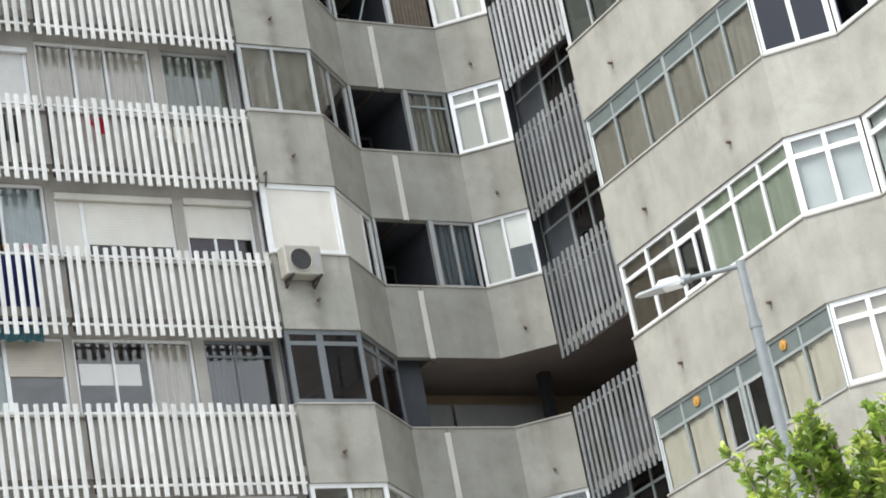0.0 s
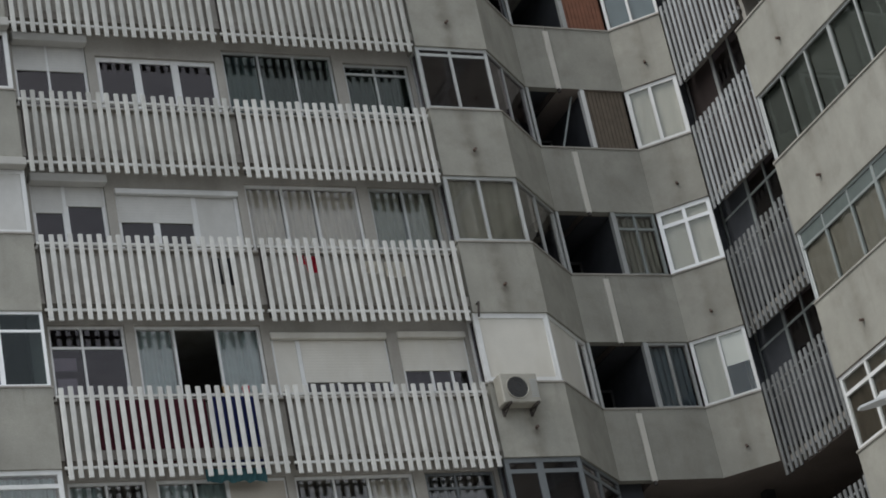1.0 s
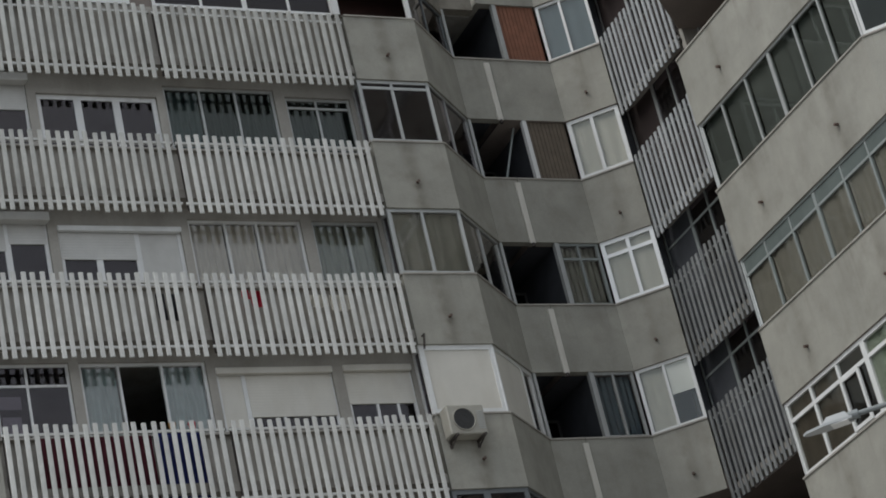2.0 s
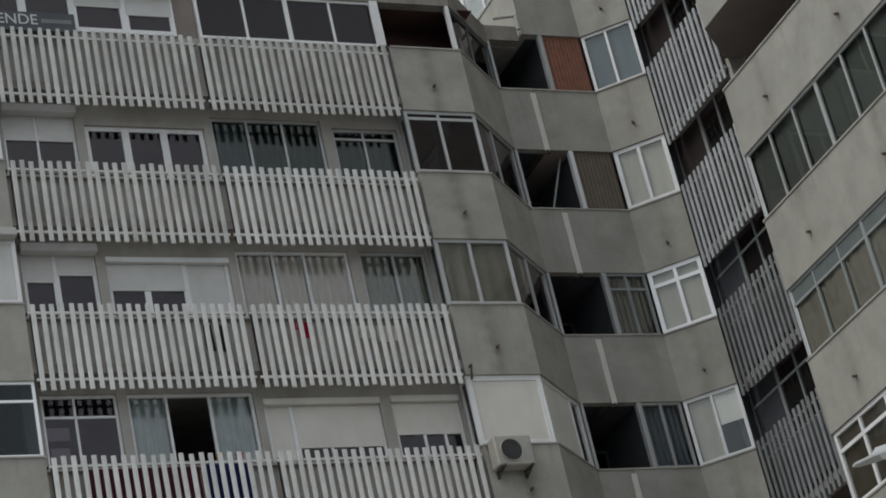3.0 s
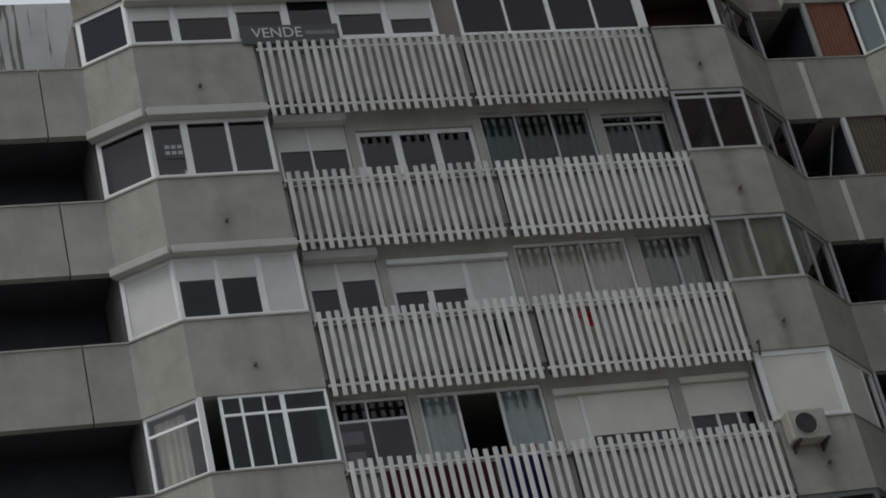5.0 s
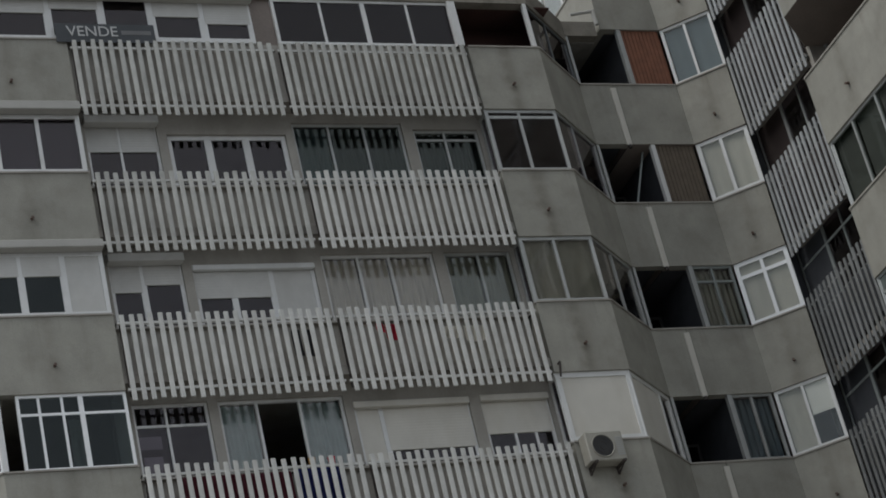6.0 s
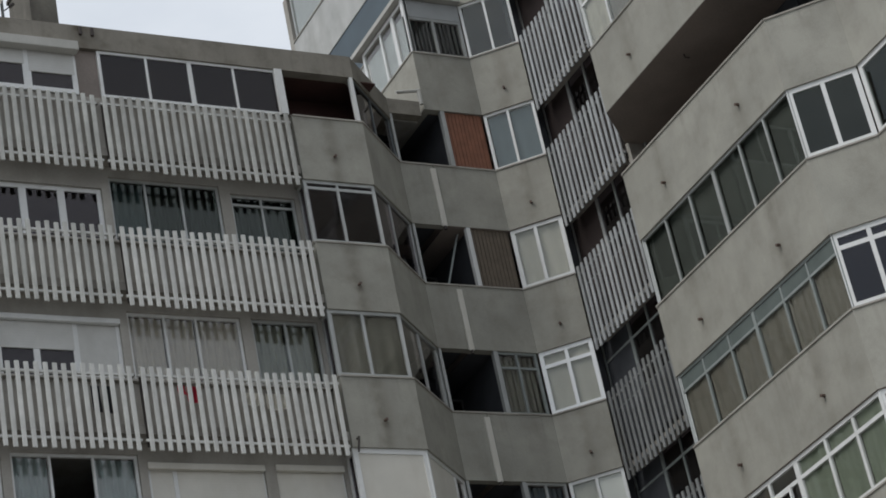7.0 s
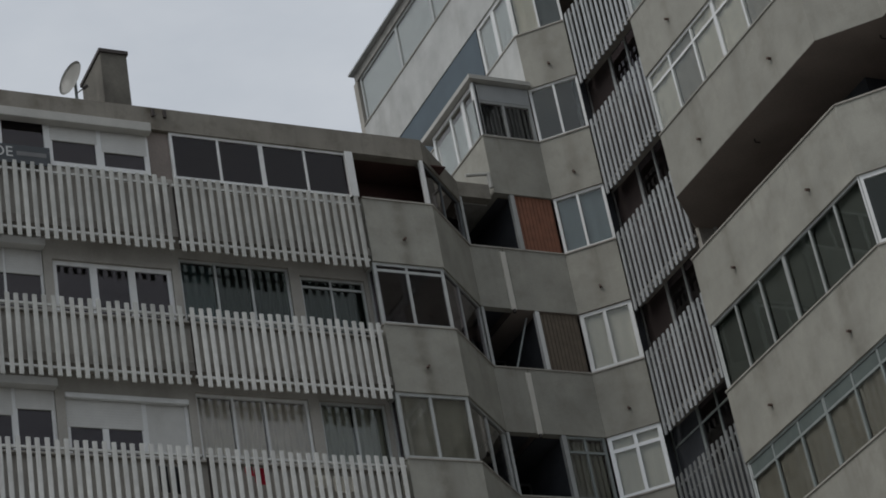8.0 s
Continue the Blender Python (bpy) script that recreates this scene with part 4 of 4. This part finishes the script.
for p, q, cuts in ((W2, W3, (0.5,)), (W3, (23.58, 22.65), (0.5,))):
    for j, mat, tr, gl, cloth in ((-1, WHITE, 0.74, None, CREAM_CLOTH), (0, WHITE, 0.74, None, CREAM_CLOTH), (2, WHITE, None, GREY_GLASS, None), (3, WHITE, 0.8, NAVY, None), (4, WHITE, 0.74, None, PALE_CYAN), (5, WHITE, 0.76, None, CREAM_CLOTH), (6, WHITE, 0.76, None, CREAM_CLOTH), (7, WHITE, 0.76, None, None), (8, WHITE, 0.76, None, None)):
        m, w, h = zone(p, q, j)
        window(tower, m, w, h, cuts, mat, "white window on the chamfered corner", fw=0.09, transom=tr, glass=gl)
        if cloth:
            curtain(m, 0.1, w - 0.1, 0.06, h - 0.08, cloth, "pale blind lowered behind a corner window", 0.13, 0.6, 0.004)
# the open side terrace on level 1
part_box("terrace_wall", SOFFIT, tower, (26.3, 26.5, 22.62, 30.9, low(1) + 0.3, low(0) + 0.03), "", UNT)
part_box("terrace_wall", PLASTER, tower, (23.72, 26.3, 30.98, 31.1, low(1) + 0.3, low(0) + 0.03), "", UNT)
part_box("terrace_core", LOGGIA, tower, (24.28, 26.29, 25.94, 27.5, low(1) + 0.3, low(0) + 0.03), "dark stair core on the terrace", UNT)
for x, y in ((23.3, 28.08), (23.9, 24.8)):
    lamp_t = base("soffit_hook", "small dark hook under a terrace soffit", "hook", pose(x, y, low(0) + 0.03))
    bm = bmesh.new()
    tube(bm, (-0.06, 0, 0), (-0.05, 0, -0.1), 0.014, sides=8)
    tube(bm, (-0.05, 0, -0.1), (0.05, 0, -0.1), 0.014, sides=8)
    part("hook", bm, IRON, lamp_t)

# ---- the tower's flank over the lower roof ----
m, w, h = zone(T1, C3, -1)
window(tower, m, w, h - 0.42, (0.5,), ALU, "grey window with dark curtains under a plain panel", fw=0.06)
part_box("infill_panel", GREY_PANEL, tower, (0.05, w, 0.03, 0.09, h - 0.42, h), "plain grey panel over a window", UNT @ m)
part_box("post", WHITE, tower, (0, 0.09, 0.0, 0.1, 0, h), "white corner post", UNT @ m)
curtain(m, 0.06, w - 0.06, 0.04, h - 0.45, DARK_CLOTH, "dark curtain behind a window", 0.12)
m, w, h = zone((T1[0], 36.5), T1, -1)
window(tower, m, w, h, (0.42, 0.7), WHITE, "white side window with pale blinds", fw=0.08, thick=(1,))
curtain(m, 0.1, w - 0.1, 0.05, h - 0.25, PALE_CYAN, "white net curtain in a side window", 0.12, 0.4, 0.006)
m, w, h = zone((FLANK, 41.7), C3, -2)
window(tower, m, 1.5, h, (0.5,), WHITE, "white side window near the corner with pale glass", fw=0.09, thick=(0,), x0=w - 1.55)
curtain(m, w - 1.45, w - 0.15, 0.05, h - 0.1, PALE_CYAN, "white net curtain in a side window", 0.1, 0.4, 0.006)
part_box("flank_band", BLUE_PAINT, tower, (0.0, w - 1.56, 0.02, 0.14, 0.0, h), "dark blue painted band", UNT @ m)
m, w, h = zone((FLANK, 41.7), C3, -3)
window(tower, m, w, h, (0.3, 0.55, 0.78), ALU, "pale glazed roof room with thin posts", fw=0.06, thick=(0, 1, 2))
curtain(m, 0.06, w - 0.06, 0.05, h - 0.05, PALE_CYAN, "white blind behind the roof room glazing", 0.1, 0.8, 0.004)
part_box("eave", ALU, tower, (FLANK - 0.12, FLANK + 0.4, 34.2, 42.0, low(-4) + 0.251, low(-4) + 0.30), "thin metal eave", UNT)
m, w, h = zone(C3, C4, -3)
window(tower, m, w, h, (0.5,), WHITE, "white two-part window on the inner angle", fw=0.06)
part_box("rear_wall", PLASTER, tower, (FLANK, 28.0, 41.8, 42.0, low(-2), low(-4)), "", UNT)

# ---- drain strips over the joint ----
for k in range(0, 9):
    m, w = along((JOINT_X - 0.03, 34.39), (JOINT_X + 0.5, 34.39), low(k) - 0.04)
    bm = bmesh.new()
    box(bm, -0.06, 0.06, -0.045, -0.002, 0.0, 1.36, 0.008)
    pipe = part("drain_strip", bm, CREAM, block, "white painted drain strip over the joint", UNB @ m)
    bm = bmesh.new()
    tube(bm, (0.0, -0.03, 0.0), (0.0, -0.03, -0.07), 0.035, sides=10)
    part("outlet", bm, IRON, pipe)
bm = bmesh.new()
tube(bm, (20.85, 34.3, 27.2), (21.38, 34.3, 27.3), 0.035, sides=10)
tube(bm, (21.38, 34.3, 27.33), (21.40, 34.3, 26.97), 0.045, sides=10)
part("roof_gutter", bm, CONCRETE_ROOF, block, "white gutter bend at the roof's end", UNB)


# ---- air conditioner on the cream bay ----
def air_conditioner(m):
    ac = base("air_conditioner", "off-white outdoor air conditioner on brackets against the bay", "air conditioner", m)
    bm = bmesh.new()
    box(bm, -0.36, 0.36, -0.30, -0.02, 0.0, 0.56, 0.02)
    part("casing", bm, AGED_PLASTIC, ac)
    bm = bmesh.new()
    tube(bm, (-0.06, -0.306, 0.28), (-0.06, -0.295, 0.28), 0.215, sides=32)
    part("fan_opening", bm, BLACK, ac, "dark round fan opening")
    for r in (0.21, 0.14, 0.07):
        bm = bmesh.new()
        n = 28
        for i in range(n):
            a, b = 2 * math.pi * i / n, 2 * math.pi * (i + 1) / n
            tube(bm, (-0.06 + r * math.cos(a), -0.312, 0.28 + r * math.sin(a)), (-0.06 + r * math.cos(b), -0.312, 0.28 + r * math.sin(b)), 0.003 if r < 0.2 else 0.012, sides=5)
        part("guard_ring", bm, AGED_PLASTIC if r > 0.2 else IRON, ac)
    bm = bmesh.new()
    for i in range(9):
        box(bm, 0.2, 0.33, -0.305, -0.298, 0.1 + 0.04 * i, 0.115 + 0.04 * i)
    part("side_grille", bm, GREY_PANEL, ac)
    for x in (-0.27, 0.27):
        bm = bmesh.new()
        box(bm, x - 0.02, x + 0.02, -0.36, 0.0, -0.04, 0.0)
        box(bm, x - 0.02, x + 0.02, -0.03, 0.0, -0.14, -0.04)
        tube(bm, (x, -0.32, -0.03), (x, -0.02, -0.13), 0.014, sides=6)
        part("bracket", bm, IRON, ac, "dark steel bracket")
    return ac


air_conditioner(pose(18.22, Y_FRONT - 0.02, 16.62))
bm = bmesh.new()
tube(bm, (17.86, Y_FRONT - 0.05, low(2) - 0.12), (17.88, Y_FRONT - 0.12, low(2) + 0.14), 0.02, sides=8)
tube(bm, (17.88, Y_FRONT - 0.12, low(2) + 0.14), (17.90, Y_FRONT + 0.01, low(2) + 0.16), 0.02, sides=8)
part("overflow_pipe", bm, IRON, block, "small dark overflow pipe", UNB)


# ---- washing on the balconies ----
def washing(x0, x1, z0, z1, mat, label, y=33.32, fold=0.16):
    bm = bmesh.new()
    n = max(6, int((x1 - x0) / 0.03))
    rows = []
    for r in range(5):
        z = z1 + (z0 - z1) * r / 4
        rows.append([bm.verts.new((x0 + (x1 - x0) * i / n, y + 0.02 * (r / 4 + 0.3) * math.sin(i * 0.03 / fold * 6.28 + r), z + (0.02 * math.sin(i * 0.7) if r == 4 else 0))) for i in range(n + 1)])
    for a, b in zip(rows, rows[1:]):
        for i in range(n):
            bm.faces.new((a[i], b[i], b[i + 1], a[i + 1]))
    bmesh.ops.solidify(bm, geom=bm.faces[:], thickness=0.004)
    return tagged(new("hanging_cloth", mesh_of(bm, mat)), label, "laundry", "washing hung on the balconies")


for x0, x1 in ((10.72, 11.35), (11.4, 12.0), (12.05, 12.62)):
    washing(x0, x1, 15.85, 16.98, MAROON, "dark maroon cloth hung behind the railing")
washing(12.66, 13.55, 15.75, 17.02, NAVY_CLOTH, "dark blue cloth hung behind the railing")
washing(12.45, 13.5, 15.5, 15.74, TEAL_CLOTH, "teal cloth edge hung behind the railing", 33.36)
washing(14.86, 15.14, 19.36, 19.68, RED_CLOTH, "small red cloth hung behind the railing")
washing(14.7, 14.84, 19.52, 19.7, RED_CLOTH, "small red cloth hung behind the railing")
washing(13.36, 13.5, 19.1, 19.62, CHARCOAL, "dark grey garment hung behind the railing")
washing(13.12, 13.28, 19.12, 19.62, CHARCOAL, "dark grey garment hung behind the railing")
washing(15.9, 16.3, 19.36, 19.6, NET, "white cloth hung behind the railing")
washing(16.34, 16.8, 19.28, 19.6, NET, "white cloth hung behind the railing")
for k in range(0, 6):
    line = base("clothes_line", "thin clothes line along a balcony", "clothes line", pose(10.05, 33.32, low(k) + 1.29))
    bm = bmesh.new()
    tube(bm, (0, 0, 0), (7.7, 0, 0), 0.006, sides=6)
    part("cord", bm, PLASTIC, line)
    for x in (0.02, 3.85, 7.68):
        part_box("arm", IRON, line, (x - 0.012, x + 0.012, -0.1, 0.25, -0.02, -0.006))


def flower_pot(m, mat, label):
    pot = base("flower_pot", label, "flower pot", m, "pots on the window sill")
    bm = bmesh.new()
    tube(bm, (0, 0, 0), (0, 0, 0.18), 0.045, 0.06, 14)
    tube(bm, (0, 0, 0.18), (0, 0, 0.21), 0.066, 0.066, 14)
    part("pot", bm, mat, pot)
    return pot


flower_pot(pose(13.1, Y_BACK - 0.045, top(3) - 0.06), GOLD, "yellow-orange pot on a window sill")
flower_pot(pose(13.45, Y_BACK - 0.045, top(3) - 0.06), RED_CLOTH, "red pot on a window sill")
for k in range(1, 6):
    part_box("window_ledge", PLASTER, block, (L1[0] + 0.01, C0[0] - 0.01, Y_BACK - 0.09, Y_BACK - 0.002, top(k) - 0.1, top(k) - 0.06), "", UNB)


def jar(m, mat, label, r, h):
    """A small lidded jar."""
    ob = base("jar", label, "jar", m, "jars on the bay window sill")
    bm = bmesh.new()
    tube(bm, (0, 0, 0), (0, 0, h * 0.7), r, r * 0.95, 14)
    tube(bm, (0, 0, h * 0.7), (0, 0, h * 0.82), r * 0.95, r * 0.6, 14)
    part("body", bm, mat, ob)
    bm = bmesh.new()
    tube(bm, (0, 0, h * 0.82), (0, 0, h), r * 0.65, r * 0.62, 14)
    part("lid", bm, PLASTIC, ob, "pale lid")


jar(pose(8.06, Y_FRONT + 0.13, top(1) + 0.03), CREAM, "small cream jar behind the glass of a bay window", 0.05, 0.16)
jar(pose(8.42, Y_FRONT + 0.13, top(1) + 0.03), PLASTIC, "pale jar with a lid behind the glass of a bay window", 0.075, 0.22)

# ---- for sale banner ----
GREY_LETTER = material("dusty_white_lettering", (0.5, 0.5, 0.49), 0.7, var=0.1)
banner = base("sale_banner", "dark banner with white capital letters hung in a top window", "banner", pose(9.83, Y_FRONT - 0.05, 25.47))
part_box("cloth", BANNER, banner, (0.0, 1.82, 0.0, 0.012, 0.0, 0.40))
fc = bpy.data.curves.new("lettering", "FONT")
fc.body, fc.size, fc.extrude = "VENDE", 0.31, 0.003
fo = bpy.data.objects.new("lettering", fc)
scene.collection.objects.link(fo)
bpy.context.view_layer.update()
letters = bpy.data.meshes.new_from_object(fo.evaluated_get(bpy.context.evaluated_depsgraph_get()))
bpy.data.objects.remove(fo)
letters.materials.clear()
letters.materials.append(GREY_LETTER)
xs = [v.co.x for v in letters.vertices]
for v in letters.vertices:
    v.co.x = (v.co.x - min(xs)) * 0.93 / (max(xs) - min(xs))
part("lettering", letters, None, banner, "white capital letters", pose(0.2, -0.006, 0.13, 90, 0, 0))
part_box("pale_bar", RECESS, banner, (1.2, 1.75, -0.004, -0.001, 0.17, 0.26))

# ---- roof things ----
chimney = base("chimney", "square rendered chimney with a dark cap on the roof", "chimney", pose(13.66, 35.2, 26.94))
part_box("shaft", SOOTY, chimney, (-0.27, 0.27, -0.58, 0.58, 0.0, 2.48))
part_box("cap", IRON, chimney, (-0.30, 0.30, -0.62, 0.62, 2.48, 2.56))
dish = base("satellite_dish", "pale satellite dish on a short mast on the roof", "satellite dish", pose(12.74, 34.4, 26.94))
bm = bmesh.new()
tube(bm, (0, 0, 0), (0, 0, 1.5), 0.03, sides=10)
part("mast", bm, STEEL, dish)
bm = bmesh.new()
rings = []
for r in (0.0, 0.1, 0.2, 0.3, 0.37):
    rings.append([bm.verts.new((r * math.cos(a * math.pi / 12), r * math.sin(a * math.pi / 12) * 1.08, 0.75 * r * r)) for a in range(24)] if r else [bm.verts.new((0, 0, 0))])
for i in range(24):
    bm.faces.new((rings[0][0], rings[1][i], rings[1][(i + 1) % 24]))
    for a, b in zip(rings[1:], rings[2:]):
        bm.faces.new((a[i], b[i], b[(i + 1) % 24], a[(i + 1) % 24]))
bmesh.ops.solidify(bm, geom=bm.faces[:], thickness=0.012)
part("reflector", bm, PLASTIC, dish, "", Matrix.Translation((-0.03, -0.03, 1.52)) @ Vector((-0.85, -0.3, 0.15)).to_track_quat("Z", "Y").to_matrix().to_4x4() @ Matrix.Scale(0.93, 4), True)
bm = bmesh.new()
tube(bm, (0.0, 0.0, 1.22), (0.2, 0.02, 1.42), 0.012, sides=6)
tube(bm, (0.16, 0.02, 1.38), (0.24, 0.02, 1.46), 0.035, sides=10)
part("feed_arm", bm, IRON, dish)

# ---- street lamp ----
street_lamp = base("street_lamp", "galvanised street lamp with a flat pale luminaire on an arm", "street lamp", pose(12.67, 15.0, 0))
bm = bmesh.new()
tube(bm, (0, 0, 0), (0, 0, 8.12), 0.075, 0.05, 20)
part("pole", bm, STEEL, street_lamp)
bm = bmesh.new()
tube(bm, (0, 0, 8.12), (0, 0, 8.72), 0.044, 0.04, 20)
tube(bm, (0, 0, 8.08), (0, 0, 8.15), 0.056, 0.056, 20)
part("upper_pole", bm, STEEL, street_lamp)
part_box("base_plate", STEEL, street_lamp, (-0.2, 0.2, -0.2, 0.2, 0, 0.03))
AIM = Vector((-0.62, 0.69, 0)).normalized()
bm = bmesh.new()
tube(bm, (0, 0, 8.68), AIM * 0.52 + Vector((0, 0, 8.70)), 0.024, 0.024, 12)
tube(bm, AIM * 0.46 + Vector((0, 0, 8.70)), AIM * 0.6 + Vector((0, 0, 8.70)), 0.042, 0.042, 12)
part("arm", bm, STEEL, street_lamp)
lm = pose(0, 0, 8.69, 0, 0, math.degrees(math.atan2(AIM.y, AIM.x)))
bm = bmesh.new()
plan = [(0.52, -0.06), (0.78, -0.085), (0.95, -0.045), (0.99, 0.0), (0.95, 0.045), (0.78, 0.085), (0.52, 0.06)]
prism(bm, plan, -0.026, -0.004)
part("luminaire", bm, LUMINAIRE, street_lamp, "flat pale luminaire", lm)
bm = bmesh.new()
foot, crown = [(0.54, -0.05), (0.80, -0.06), (0.80, 0.06), (0.54, 0.05)], [(0.57, -0.04), (0.74, -0.045), (0.74, 0.045), (0.57, 0.04)]
lo, hi = [bm.verts.new((x, y, -0.0039)) for x, y in foot], [bm.verts.new((x, y, 0.06)) for x, y in crown]
bm.faces.new(lo[::-1])
bm.faces.new(hi)
for i in range(4):
    bm.faces.new((lo[i], lo[(i + 1) % 4], hi[(i + 1) % 4], hi[i]))
part("gear_housing", bm, LUMINAIRE, street_lamp, "pale tapered housing on the luminaire", lm)
part_box("lens", LETTER, street_lamp, (0.56, 0.72, -0.065, 0.065, -0.034, -0.0265), "", lm)


# ---- tree in the foreground ----
def leaf_material(name, color):
    m = material(name, color, 0.4, var=0.25, scale=6, fine=30)
    n, l = m.node_tree.nodes, m.node_tree.links
    bs = n["Principled BSDF"]
    geo = n["Geometry"]
    src = bs.inputs["Base Color"].links[0].from_socket
    hsv, mr = n.new("ShaderNodeHueSaturation"), n.new("ShaderNodeMapRange")
    mr.inputs["To Min"].default_value, mr.inputs["To Max"].default_value = 0.55, 1.5
    l.new(geo.outputs["Random Per Island"], mr.inputs["Value"])
    l.new(mr.outputs["Result"], hsv.inputs["Value"])
    l.new(src, hsv.inputs["Color"])
    l.new(hsv.outputs["Color"], bs.inputs["Base Color"])
    tl, mx = n.new("ShaderNodeBsdfTranslucent"), n.new("ShaderNodeMixShader")
    l.new(hsv.outputs["Color"], tl.inputs["Color"])
    mx.inputs["Fac"].default_value = 0.42
    l.new(bs.outputs["BSDF"], mx.inputs[1])
    l.new(tl.outputs["BSDF"], mx.inputs[2])
    l.new(mx.outputs["Shader"], n["Material Output"].inputs["Surface"])
    return m


LEAF = leaf_material("glossy_green_leaf", (0.19, 0.28, 0.05))
YOUNG = leaf_material("young_yellow_green_leaf", (0.42, 0.49, 0.11))


def leaf(bm, at, way, up, size):
    way = way.normalized()
    side = way.cross(up)
    if side.length < 1e-3:
        side = way.cross(Vector((1, 0, 0)))
    side.normalize()
    nrm = side.cross(way)
    c = [at, at + way * size * 0.35 + side * size * 0.24 + nrm * size * 0.06, at + way * size * 0.7 + side * size * 0.2 + nrm * size * 0.05, at + way * size - nrm * size * 0.08,
         at + way * size * 0.7 - side * size * 0.2 + nrm * size * 0.05, at + way * size * 0.35 - side * size * 0.24 + nrm * size * 0.06, at + way * size * 0.38, at + way * size * 0.72]
    v = [bm.append(tuple(p)) or len(bm) - 1 for p in c]
    return [(v[0], v[1], v[6]), (v[1], v[2], v[7], v[6]), (v[2], v[3], v[7]), (v[3], v[4], v[7]), (v[4], v[5], v[6], v[7]), (v[5], v[0], v[6])]


def tree(at, height, spread, seed, label):
    rng = random.Random(seed)
    t = base("tree", label, "tree", pose(*at), "")
    wood = bmesh.new()
    verts_a, faces_a, verts_b, faces_b = [], [], [], []
    tube(wood, (0, 0, 0), (0.05, 0.03, height * 0.42), 0.11, 0.075, 12)
    fork = Vector((0.05, 0.03, height * 0.42))
    for i in range(30):
        a = i * 2.4 + rng.uniform(-0.3, 0.3)
        r = spread * rng.uniform(0.35, 1.0)
        tip = Vector((r * math.cos(a), r * math.sin(a), height * rng.uniform(0.72, 0.9)))
        mid = fork.lerp(tip, 0.5) + Vector((0.1 * math.cos(a), 0.1 * math.sin(a), -0.12))
        tube(wood, fork, mid, 0.045, 0.03, 8)
        tube(wood, mid, tip, 0.03, 0.014, 8)
        for s in range(11):
            f = rng.uniform(0.2, 1.0)
            root = mid.lerp(tip, f)
            end = root + Vector((rng.uniform(-0.2, 0.2), rng.uniform(-0.2, 0.2), rng.uniform(0.3, 0.8)))
            end.z = min(end.z, height * rng.uniform(0.91, 1.0))
            tube(wood, root, end, 0.009, 0.004, 5)
            for q in range(80):
                g = rng.uniform(0.1, 1.0)
                p = root.lerp(end, g)
                out = Vector((rng.gauss(0, 0.8), rng.gauss(0, 0.8), rng.uniform(0.0, 1.5)))
                size = rng.uniform(0.065, 0.115) * (1.1 - 0.35 * g)
                if g > 0.8 and rng.random() < 0.6:
                    faces_b += leaf(verts_b, p, out, Vector((0, 0, 1)), size)
                else:
                    faces_a += leaf(verts_a, p, out, Vector((rng.gauss(0, 0.5), rng.gauss(0, 0.5), 1)), size)
    part("trunk", wood, BARK, t, "", None, True)
    for verts, faces, mat, text in ((verts_a, faces_a, LEAF, "glossy green leaves"), (verts_b, faces_b, YOUNG, "young yellow-green shoots")):
        me = bpy.data.meshes.new("crown")
        me.from_pydata(verts, [], faces)
        me.materials.append(mat)
        part("crown", me, None, t, text)["kind"] = "stuff"
    return t


tree((9.27, 10.22, 0), 5.9, 0.8, 3, "leafy green street tree with bright young shoots")
